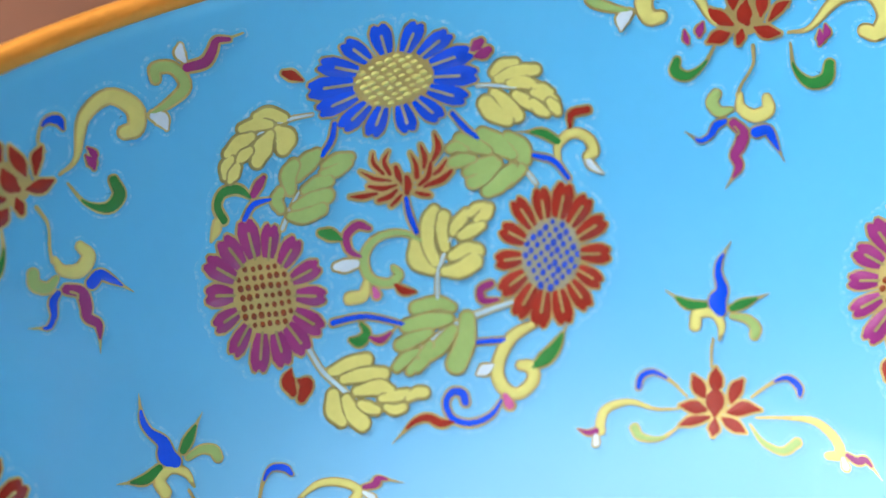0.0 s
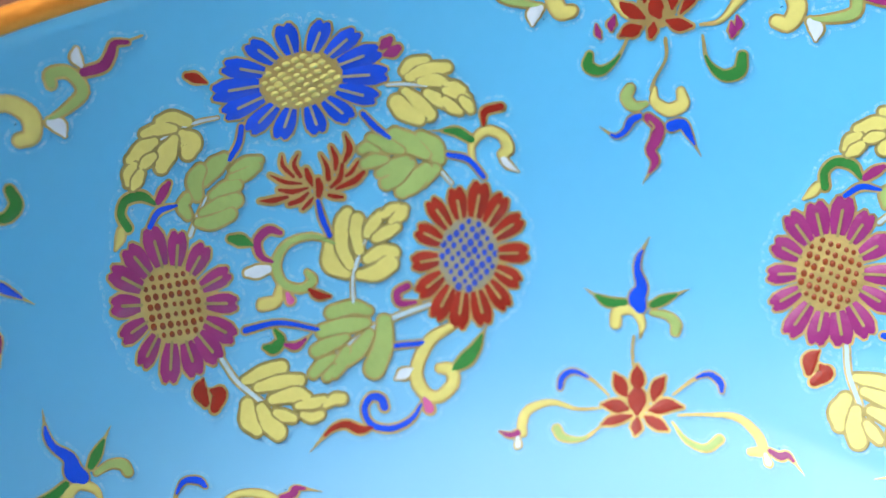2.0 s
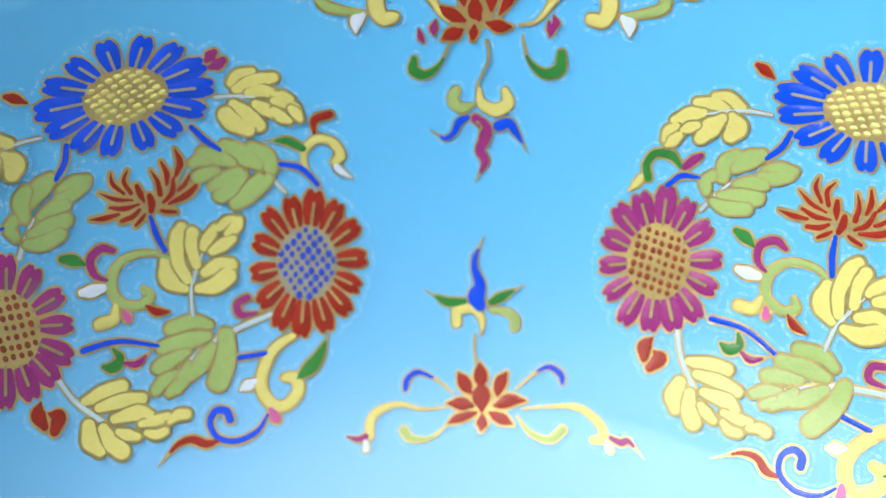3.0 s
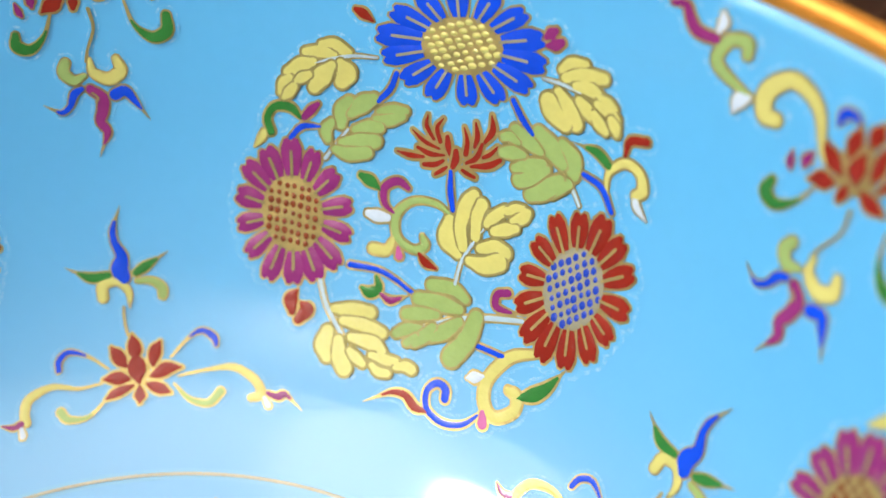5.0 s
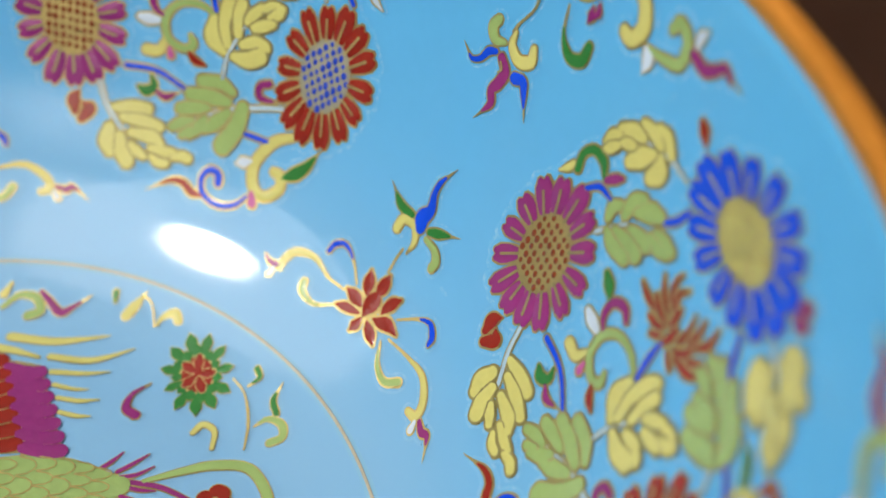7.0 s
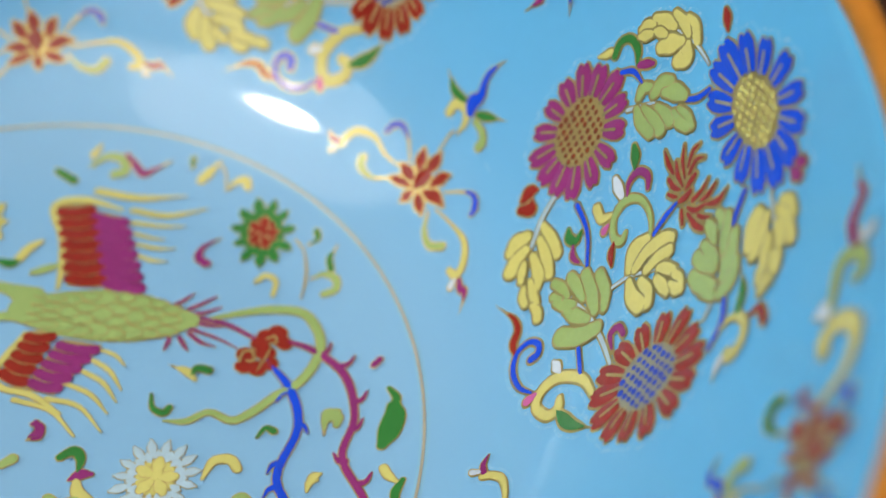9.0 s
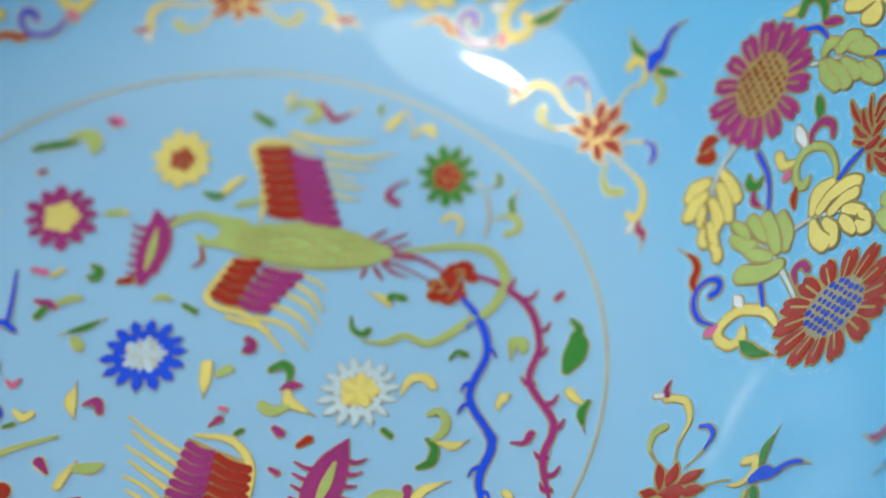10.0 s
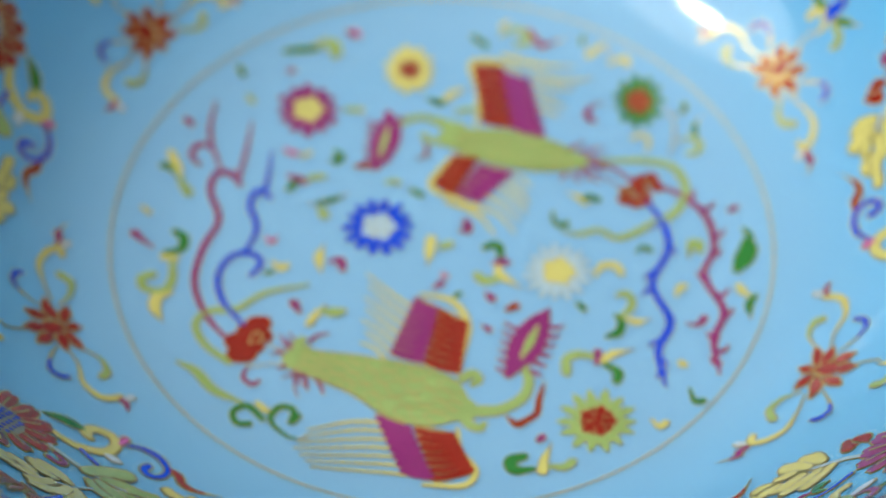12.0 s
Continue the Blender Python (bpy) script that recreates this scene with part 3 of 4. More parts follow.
def lotus_sprays(p):
    h = lotus_back(p, (-11, -4, 49))
    petal(p, h, RED, (-7, 21, 5), (-8, 32, 13), (-10, 50, 12), (-12, 66, 2))
    petal(p, h, RED, (-28, 6, 4), (-36, 17, 12), (-45, 32, 12), (-54, 46, 2))
    petal(p, h, RED, (-26, -19, 6), (-39, -17, 13), (-55, -15, 11), (-73, -15, 2))
    petal(p, h, RED, (-15, -33, 3), (-32, -39, 8), (-53, -46, 9), (-69, -54, 2))
    petal(p, h, RED, (-3, -36, 3), (-3, -47, 9), (-3, -57, 11), (-4, -68, 3))
    petal(p, h, RED, (12, -32, 3), (24, -38, 10), (41, -45, 11), (57, -52, 2))
    petal(p, h, RED, (20, -18, 3), (35, -13, 11), (53, -4, 13), (82, -3, 2))
    petal(p, h, RED, (26, 2, 3), (27, 15, 10), (33, 34, 12), (42, 49, 3))
    petal(p, h, RED, (-9, 26, 4), (-7, 12, 16), (-6, -8, 17), (-4, -27, 5))
    stroke(p, "scroll", YELLOW, (-76, -22, 1), (-122, -25, 2), (-173, -12, 4), (-217, -25, 7), (-227, -51, 7), (-222, -72, 5))
    stroke(p, "bud", MAGENTA, (-234, -70, 7), (-250, -72, 5), (-271, -63, 1))
    stroke(p, "bud", WHITE, (-233, -79, 4), (-230, -94, 6))
    stroke(p, "scroll", LIME, (-67, -53, 1), (-104, -84, 3), (-143, -82, 6), (-158, -64, 7))
    stroke(p, "scroll", BLUE, (-62, 4, 1), (-98, 33, 2), (-135, 49, 5), (-156, 37, 6), (-159, 17, 5))
    stroke(p, "scroll", BLUE, (62, 18, 1), (98, 53, 2), (127, 69, 5), (150, 57, 7), (154, 41, 4))
    stroke(p, "scroll", LIME, (65, -35, 1), (94, -66, 4), (132, -74, 6), (158, -50, 7))
    stroke(p, "scroll", YELLOW, (75, -20, 1), (134, -8, 2), (188, -2, 5), (228, -24, 7), (239, -50, 7), (217, -60, 5))
    stroke(p, "flame", MAGENTA, (254, -48, 5), (273, -52, 7), (288, -45, 6), (306, -58, 1))
    stroke(p, "bud", WHITE, (246, -57, 4), (252, -70, 7))
    stroke(p, "tendril", GOLD, (-20, 67, 2), (-24, 98, 2), (-23, 123, 2))
    stroke(p, "scroll", YELLOW, (-11, 122, 1.1), (-10, 152, 5.5), (-30, 175, 6.7), (-59, 170, 8.9), (-61, 146, 8.9))
    stroke(p, "scroll", LIME, (9, 173, 4.4), (38, 171, 6.6), (56, 157, 8.8), (56, 141, 7.7))
    stroke(p, "flame", GREEN, (-47, 189, 6.7), (-79, 188, 8.9), (-110, 204, 1.1))
    stroke(p, "flame", GREEN, (8, 189, 6.7), (27, 200, 8.9), (58, 218, 1.1))
    stroke(p, "flame", BLUE, (-17, 182, 13.3), (-23, 200, 16.7), (-16, 224, 11.1), (-27, 254, 6.7), (-27, 279, 5.5), (-17, 304, 1.1))
    h = lotus_back(p, (-32, 762, 62))
    petal(p, h, RED, (-53, 744, 4), (-71, 752, 12), (-87, 760, 12), (-97, 769, 4))
    petal(p, h, RED, (-54, 773, 3), (-56, 789, 11), (-56, 803, 11), (-59, 818, 2))
    petal(p, h, RED, (-29, 806, 5), (-29, 819, 12), (-28, 830, 12), (-27, 840, 3))
    petal(p, h, RED, (-2, 763, 3), (-2, 782, 11), (-4, 799, 10), (-4, 817, 2))
    petal(p, h, RED, (14, 755, 2), (23, 770, 7), (31, 782, 9), (45, 793, 2))
    petal(p, h, RED, (-10, 740, 3), (6, 735, 11), (19, 733, 11), (36, 733, 3))
    petal(p, h, RED, (-34, 734, 3), (-35, 722, 9), (-37, 710, 5))
    petal(p, h, RED, (-58, 726, 4), (-68, 721, 12), (-81, 717, 12), (-95, 708, 2))
    petal(p, h, RED, (-25, 748, 6), (-31, 758, 14), (-33, 772, 13), (-32, 789, 3))
    stroke(p, "scroll", GREEN, (-79, 707, 1), (-98, 665, 3), (-126, 642, 8), (-151, 651, 10), (-150, 672, 6))
    stroke(p, "scroll", GREEN, (58, 716, 1), (71, 671, 3), (102, 646, 9), (131, 657, 11), (134, 686, 8))
    stroke(p, "bud", MAGENTA, (-141, 729, 2), (-137, 714, 6), (-132, 705, 3))
    stroke(p, "bud", MAGENTA, (117, 757, 2), (122, 743, 7), (120, 731, 2))
    stroke(p, "tendril", GOLD, (-10, 706, 3), (-6, 670, 2), (-23, 631, 2), (-29, 609, 3))
    stroke(p, "scroll", LIME, (-69, 609, 8.6), (-75, 592, 9.7), (-59, 575, 8.7), (-37, 581, 4.3))
    stroke(p, "scroll", YELLOW, (-23, 611, 3.2), (-20, 587, 7.5), (7, 572, 10.8), (32, 586, 10.7), (27, 609, 6.4))
    stroke(p, "flame", BLUE, (-47, 557, 5.4), (-62, 548, 7.6), (-72, 527, 5.4), (-89, 516, 4.4), (-104, 523, 1.1))
    stroke(p, "flame", MAGENTA, (-30, 555, 8.7), (-10, 537, 10.8), (-13, 512, 10.9), (-21, 492, 8.7), (-10, 471, 7.6), (-22, 443, 1.1))
    stroke(p, "flame", BLUE, (15, 541, 10.8), (35, 547, 9.7), (49, 529, 6.5), (64, 506, 1.1))
    stroke(p, "gilt_swirl", GOLD, (-27, 548, 2.2), (-18, 538, 2.2), (-23, 529, 2.2))

def scroll_arm(p):
    stroke(p, "scroll", YELLOW, (67, 718, 1), (106, 730, 3), (149, 787, 8), (206, 803, 11), (238, 767, 14), (226, 733, 12), (204, 734, 10))
    stroke(p, "bud", WHITE, (265, 740, 8), (275, 729, 13), (276, 710, 3))
    stroke(p, "scroll", LIME, (252, 744, 2), (297, 750, 6), (340, 768, 9), (334, 806, 9), (304, 816, 9), (296, 799, 7))
    stroke(p, "bud", WHITE, (363, 839, 4), (356, 826, 9), (358, 811, 4))
    stroke(p, "flame", MAGENTA, (357, 798, 8), (391, 796, 9), (412, 810, 8), (428, 826, 6), (450, 821, 4))
    stroke(p, "tendril", GOLD, (443, 823, 2), (479, 824, 1))
    stroke(p, "scroll", BLUE, (72, 802, 1), (89, 810, 5), (107, 803, 8), (108, 786, 3))
    stroke(p, "bud", MAGENTA, (123, 726, 2), (127, 711, 8), (126, 700, 3))
    stroke(p, "tendril", GOLD, (69, 800, 2), (59, 784, 2), (63, 764, 1))

def medallion(p):
    daisy(p, YELLOW, RED, (-393, 423), (59, 40), (-53, 76), 0.42, 11)
    daisy(p, MAGENTA, YELLOW, (-532, 136), (69, 47), (-59, 76), 0.48, 12)
    daisy(p, BLUE, PALE, (-129, -96), (73, 50), (-52, 73), 0.48, 14)
    daisy(p, PALE, YELLOW, (319, 36), (67, 45), (-41, 70), 0.48, 15)
    daisy(p, GREEN, RED, (205, 663), (62, 30), (-42, 74), 0.47, 11)
    daisy(p, LIME, RED, (610, -288), (72, 42), (-41, 76), 0.46, 14)
    stroke(p, "plume_body", LIME, (-148, 269, 34.8), (-73, 294, 56.1), (5, 324, 66.7), (79, 350, 61.3), (142, 371, 41.3), (182, 390, 20))
    stroke(p, "tendril", LIME, (-155, 299, 30.2), (-210, 300, 13.7), (-258, 289, 10.7), (-285, 256, 9.1), (-292, 233, 6))
    stroke(p, "crest", MAGENTA, (-353, 259, 2), (-311, 211, 28), (-281, 142, 35), (-255, 65, 11))
    stroke(p, "barb", MAGENTA, (-324, 228, 8), (-302, 240, 6), (-302, 267, 2))
    stroke(p, "barb", MAGENTA, (-333, 204, 8), (-350, 192, 6), (-373, 197, 2))
    stroke(p, "barb", MAGENTA, (-310, 201, 7), (-290, 212, 6), (-290, 236, 2))
    stroke(p, "barb", MAGENTA, (-319, 180, 7), (-337, 168, 6), (-358, 171, 2))
    stroke(p, "barb", MAGENTA, (-297, 175, 7), (-278, 185, 6), (-278, 205, 2))
    stroke(p, "barb", MAGENTA, (-305, 156, 7), (-323, 144, 6), (-343, 145, 2))
    stroke(p, "barb", MAGENTA, (-283, 148, 7), (-266, 157, 6), (-266, 175, 2))
    stroke(p, "barb", MAGENTA, (-292, 132, 7), (-310, 120, 6), (-328, 120, 2))
    stroke(p, "barb", MAGENTA, (-270, 122, 7), (-254, 130, 6), (-254, 145, 2))
    stroke(p, "barb", MAGENTA, (-279, 108, 7), (-296, 96, 6), (-314, 95, 2))
    stroke(p, "barb", MAGENTA, (-257, 96, 7), (-243, 103, 6), (-242, 116, 2))
    stroke(p, "barb", MAGENTA, (-266, 85, 7), (-283, 73, 6), (-299, 70, 2))
    stroke(p, "crest_vein", LIME, (-314, 209, 2), (-287, 151, 9), (-265, 98, 3))
    stroke(p, "crest_vein", LIME, (363, -136, 3), (371, -185, 10), (377, -235, 3))
    panel(p, "wing_panel", RED, (-257, 544), (-193, 581), (-36, 390), (-108, 363), 7)
    panel(p, "wing_panel", MAGENTA, (-180, 566), (-104, 579), (54, 407), (-28, 387), 7)
    panel(p, "wing_panel", RED, (-106, 221), (-53, 247), (-33, 100), (-95, 103), 5)
    panel(p, "wing_panel", MAGENTA, (-34, 232), (51, 255), (33, 116), (-30, 105), 5)
    stroke(p, "wing_edge", YELLOW, (-122, 598, 3), (-204, 591, 8), (-255, 563, 9), (-259, 529, 6), (-193, 467, 6), (-145, 396, 6), (-119, 345, 3))
    stroke(p, "wing_edge", YELLOW, (-110, 219, 3), (-110, 153, 6), (-104, 100, 6), (-68, 84, 6), (-6, 94, 6), (71, 81, 2))
    stroke(p, "feather", YELLOW, (-201, 622, 7.9), (-108, 643, 7), (-9, 690, 1))
    stroke(p, "feather", YELLOW, (-99, 607, 6.1), (-19, 626, 6), (53, 678, 1))
    stroke(p, "feather", YELLOW, (-77, 575, 5), (-13, 594, 4), (32, 615, 1))
    stroke(p, "feather", YELLOW, (-55, 549, 4), (-15, 553, 3), (12, 562, 1))
    stroke(p, "feather", YELLOW, (-33, 524, 3.9), (10, 532, 3.9), (46, 548, 1))
    stroke(p, "feather", YELLOW, (-12, 496, 3.8), (24, 499, 3.8), (50, 508, 1))
    stroke(p, "feather", YELLOW, (57, 247, 3.1), (91, 247, 3.1), (123, 233, 1))
    stroke(p, "feather", YELLOW, (56, 218, 4.1), (102, 209, 4.1), (148, 180, 1))
    stroke(p, "feather", YELLOW, (54, 186, 4), (106, 179, 4), (155, 151, 1))
    stroke(p, "feather", YELLOW, (34, 146, 4), (98, 145, 3.9), (155, 120, 1))
    stroke(p, "feather", YELLOW, (26, 100, 4.9), (94, 111, 3.9), (168, 79, 1))
    stroke(p, "feather", YELLOW, (-31, 71, 4.9), (50, 79, 3.9), (125, 49, 1.9))
    stroke(p, "tail_cloud", RED, (360, 440, 17.2), (367, 439, 17.2))
    stroke(p, "tail_cloud", RED, (344, 420, 17.1), (352, 418, 17.1))
    stroke(p, "tail_cloud", RED, (383, 422, 15.7), (391, 420, 15.7))
    stroke(p, "tail_cloud", RED, (340, 398, 15.7), (347, 397, 15.7))
    stroke(p, "tail_cloud", RED, (328, 362, 16.8), (336, 361, 16.8))
    stroke(p, "tail_cloud", RED, (337, 333, 14.1), (344, 332, 14.1))
    stroke(p, "tail_cloud", RED, (364, 341, 16.6), (371, 340, 16.6))
    stroke(p, "tail_cloud", RED, (381, 363, 15.4), (388, 362, 15.4))
    stroke(p, "tail_cloud", RED, (362, 383, 18.2), (369, 382, 18.1))
    stroke(p, "tuft", MAGENTA, (129, 409, 4.1), (141, 430, 4.1), (152, 457, 1.4))
    stroke(p, "tuft", MAGENTA, (163, 415, 4), (182, 441, 4.1), (200, 470, 1.4))
    stroke(p, "tuft", MAGENTA, (175, 407, 4), (200, 422, 4), (222, 449, 1.4))
    stroke(p, "tuft", MAGENTA, (191, 391, 4), (223, 395, 4), (249, 403, 1.3))
    stroke(p, "tuft", MAGENTA, (184, 342, 3.9), (201, 330, 3.9), (217, 320, 1.3))
    stroke(p, "tuft", MAGENTA, (167, 330, 3.9), (170, 316, 3.9), (172, 301, 1.3))
    stroke(p, "tuft", MAGENTA, (196, 360, 4), (230, 350, 3.9), (262, 352, 1.3))
    stroke(p, "tuft", MAGENTA, (194, 371, 4), (257, 373, 2.6), (306, 368, 1.3))
    stroke(p, "tendril", MAGENTA, (194, 403, 5), (256, 413, 5), (324, 406, 4))
    stroke(p, "tail", BLUE, (378, 367, 4), (457, 321, 9), (512, 247, 8), (528, 129, 8), (616, 55, 9), (632, -37, 8), (693, -122, 3))
    stroke(p, "barb", BLUE, (457, 321, 7), (445, 308, 5), (444, 285, 2))
    stroke(p, "barb", BLUE, (507, 255, 7), (519, 258, 5), (534, 246, 2))
    stroke(p, "barb", BLUE, (519, 165, 7), (507, 153, 5), (506, 131, 1))
    stroke(p, "barb", BLUE, (538, 115, 7), (526, 103, 5), (525, 81, 1))
    stroke(p, "barb", BLUE, (601, 66, 7), (612, 69, 5), (626, 58, 1))
    stroke(p, "barb", BLUE, (625, -8, 7), (611, -21, 4), (609, -41, 1))
    stroke(p, "barb", BLUE, (649, -61, 7), (660, -59, 5), (673, -71, 1))
    stroke(p, "barb", BLUE, (672, -87, 7), (664, -95, 4), (665, -113, 1))
    stroke(p, "tail", MAGENTA, (383, 427, 4), (456, 429, 7), (543, 396, 8), (605, 313, 7), (623, 221, 7), (713, 141, 7), (729, 52, 7), (786, -43, 2))
    stroke(p, "barb", MAGENTA, (471, 429, 8), (480, 438, 5), (479, 459, 2))
    stroke(p, "barb", MAGENTA, (520, 412, 7), (536, 424, 5), (540, 446, 2))
    stroke(p, "barb", MAGENTA, (587, 345, 7), (600, 355, 5), (602, 376, 2))
    stroke(p, "barb", MAGENTA, (610, 285, 7), (621, 295, 5), (622, 315, 2))
    stroke(p, "barb", MAGENTA, (632, 216, 7), (619, 213, 5), (603, 225, 2))
    stroke(p, "barb", MAGENTA, (679, 178, 7), (691, 188, 5), (693, 208, 2))
    stroke(p, "barb", MAGENTA, (717, 127, 7), (728, 135, 5), (729, 155, 2))
    stroke(p, "barb", MAGENTA, (733, 57, 7), (719, 55, 5), (703, 67, 1))
    stroke(p, "barb", MAGENTA, (749, 16, 7), (764, 26, 5), (767, 46, 2))
    stroke(p, "barb", MAGENTA, (770, -13, 7), (759, -14, 5), (745, 0, 1))
    stroke(p, "tendril", LIME, (219, 414, 4), (271, 454, 6.7), (326, 490, 9.5), (392, 506, 9.3), (450, 464, 9.1), (469, 410, 9), (463, 346, 8.8), (436, 300, 7.5), (414, 247, 8.6), (385, 209, 7.3), (334, 207, 6.1), (305, 170, 6.1), (262, 152, 1.2))
    stroke(p, "plume_body", LIME, (345, -427, 29), (288, -437, 68), (196, -463, 75), (98, -481, 54), (13, -508, 40), (-57, -530, 29))
    stroke(p, "tendril", LIME, (338, -432, 15), (406, -386, 12), (435, -330, 11), (428, -284, 10), (401, -255, 9))
    stroke(p, "crest", MAGENTA, (358, -75, 2), (361, -137, 31), (370, -209, 38), (377, -290, 9))
    stroke(p, "barb", MAGENTA, (349, -155, 6), (322, -171, 5), (290, -170, 2))
    stroke(p, "barb", MAGENTA, (370, -121, 6), (398, -116, 5), (413, -98, 2))
    stroke(p, "barb", MAGENTA, (356, -180, 6), (331, -195, 5), (300, -194, 2))
    stroke(p, "barb", MAGENTA, (376, -149, 6), (404, -144, 5), (419, -130, 2))
    stroke(p, "barb", MAGENTA, (363, -205, 6), (339, -219, 5), (311, -218, 2))
    stroke(p, "barb", MAGENTA, (382, -176, 6), (409, -171, 5), (425, -161, 2))
    stroke(p, "barb", MAGENTA, (370, -229, 6), (347, -242, 5), (321, -242, 2))
    stroke(p, "barb", MAGENTA, (387, -204, 6), (415, -198, 5), (431, -191, 2))
    stroke(p, "barb", MAGENTA, (377, -253, 6), (355, -265, 5), (331, -266, 2))
    stroke(p, "barb", MAGENTA, (393, -230, 6), (420, -225, 5), (436, -222, 2))
    stroke(p, "barb", MAGENTA, (384, -276, 5), (364, -288, 5), (342, -290, 2))
    stroke(p, "barb", MAGENTA, (398, -257, 5), (425, -252, 5), (442, -252, 2))
    panel(p, "wing_panel", MAGENTA, (73, -224), (134, -223), (193, -375), (118, -396), 8)
    panel(p, "wing_panel", RED, (137, -221), (216, -219), (281, -353), (199, -375), 7)
    panel(p, "wing_panel", MAGENTA, (184, -547), (263, -532), (391, -623), (328, -647), 8)
    panel(p, "wing_panel", RED, (274, -525), (354, -492), (452, -556), (399, -626), 7)
    stroke(p, "wing_edge", YELLOW, (82, -209, 3), (153, -187, 7), (221, -222, 7), (259, -304, 5), (282, -354, 3))
    stroke(p, "wing_edge", YELLOW, (358, -475, 3), (396, -521, 5), (453, -549, 6), (454, -600, 7), (383, -645, 4))
    stroke(p, "feather", YELLOW, (82, -256, 4), (15, -250, 3.2), (-63, -236, 1.6))
    stroke(p, "feather", YELLOW, (89, -283, 4), (25, -276, 3.2), (-38, -261, 1.6))
    stroke(p, "feather", YELLOW, (97, -310, 4), (35, -302, 3.2), (-27, -295, 1.6))
    stroke(p, "feather", YELLOW, (104, -337, 4), (45, -328, 3.2), (-3, -320, 1.6))
    stroke(p, "feather", YELLOW, (111, -364, 3.2), (55, -353, 3.2), (8, -353, 1.6))
    stroke(p, "feather", YELLOW, (118, -390, 3.2), (64, -378, 3.2), (32, -376, 1.6))
    stroke(p, "feather", YELLOW, (125, -415, 3.2), (74, -402, 3.2), (42, -408, 1.6))
    stroke(p, "feather", YELLOW, (225, -548, 3.2), (150, -595, 3.2), (87, -666, 1.6))
    stroke(p, "feather", YELLOW, (248, -560, 3.2), (173, -605, 3.2), (90, -686, 1.6))
    stroke(p, "feather", YELLOW, (270, -573, 3.2), (197, -617, 3.2), (93, -706, 1.6))
    stroke(p, "feather", YELLOW, (294, -587, 4), (221, -628, 3.2), (97, -726, 1.6))
    stroke(p, "feather", YELLOW, (317, -601, 4), (245, -640, 3.2), (118, -733, 1.6))
    stroke(p, "feather", YELLOW, (340, -615, 4), (269, -652, 3.2), (139, -739, 1.6))
    stroke(p, "feather", YELLOW, (364, -630, 4), (293, -665, 3.2), (159, -746, 1.6))
    stroke(p, "tail_cloud", RED, (-176, -594, 25), (-159, -583, 25))
    stroke(p, "tail_cloud", RED, (-205, -570, 23), (-189, -559, 23))
    stroke(p, "tail_cloud", RED, (-180, -566, 27), (-161, -554, 27))
    stroke(p, "tail_cloud", RED, (-197, -531, 26), (-180, -520, 26))
    stroke(p, "tail_cloud", RED, (-196, -505, 22), (-182, -495, 22))
    stroke(p, "tail_cloud", RED, (-170, -533, 21), (-156, -523, 21))
    stroke(p, "tail", MAGENTA, (-201, -581, 3), (-307, -551, 6), (-398, -489, 7), (-450, -395, 8), (-477, -303, 7), (-558, -242, 7), (-584, -183, 9), (-542, -164, 9), (-507, -183, 5))
    stroke(p, "scroll", MAGENTA, (-579, -172, 3), (-649, -126, 5), (-683, -140, 7), (-676, -178, 6), (-641, -189, 5))
    stroke(p, "tail", MAGENTA, (-654, -122, 5), (-702, -71, 5), (-744, 4, 2))
    stroke(p, "tail", MAGENTA, (-533, -153, 5), (-571, -81, 5), (-628, 13, 2))
    stroke(p, "tail", BLUE, (-214, -523, 4), (-302, -496, 7), (-362, -443, 7), (-374, -377, 8), (-340, -343, 8), (-300, -354, 7), (-297, -395, 6))
    stroke(p, "tail", BLUE, (-352, -356, 5), (-380, -271, 7), (-443, -222, 7), (-457, -169, 9), (-414, -172, 6))
    stroke(p, "tail", BLUE, (-441, -162, 5), (-471, -111, 5), (-517, -39, 2))
    stroke(p, "tendril", LIME, (-177, -624, 7), (-255, -618, 7), (-310, -586, 7), (-311, -537, 8), (-260, -494, 7), (-234, -419, 6), (-164, -342, 3))
    stroke(p, "tendril", MAGENTA, (-53, -496, 3), (-85, -498, 2), (-122, -504, 1))
    stroke(p, "tendril", MAGENTA, (-44, -509, 3), (-73, -514, 2), (-124, -534, 1))
    stroke(p, "tendril", MAGENTA, (-34, -521, 3), (-48, -545, 2), (-63, -569, 1))
    stroke(p, "tendril", MAGENTA, (-26, -531, 3), (-36, -561, 2), (-25, -575, 1))
    stroke(p, "tendril", MAGENTA, (-20, -540, 3), (-25, -575, 2), (17, -577, 1))
    stroke(p, "tendril", MAGENTA, (-59, -489, 3), (-93, -488, 2), (-114, -479, 1))
    stroke(p, "tendril", MAGENTA, (-15, -546, 3), (-15, -587, 2), (14, -608, 1))
    stroke(p, "tendril", MAGENTA, (-23, -536, 3), (-35, -562, 2), (-48, -587, 1))
    stroke(p, "tendril", MAGENTA, (-48, -504, 3), (-68, -520, 2), (-113, -552, 1))
    stroke(p, "tendril", PALE, (-69, -530, 3), (-110, -531, 2), (-142, -533, 2))
    stroke(p, "tendril", PALE, (-56, -546, 3), (-94, -571, 2), (-130, -609, 2))
    stroke(p, "scroll", MAGENTA, (-134, -604, 2), (-124, -637, 4), (-94, -643, 5), (-87, -625, 4))
    stroke(p, "flame", LIME, (-262, -700, 3), (-216, -693, 9), (-147, -709, 10), (-77, -696, 3))
    stroke(p, "scroll", GREEN, (-24, -735, 7), (-46, -750, 6), (-74, -730, 6), (-61, -696, 7), (-9, -706, 5))
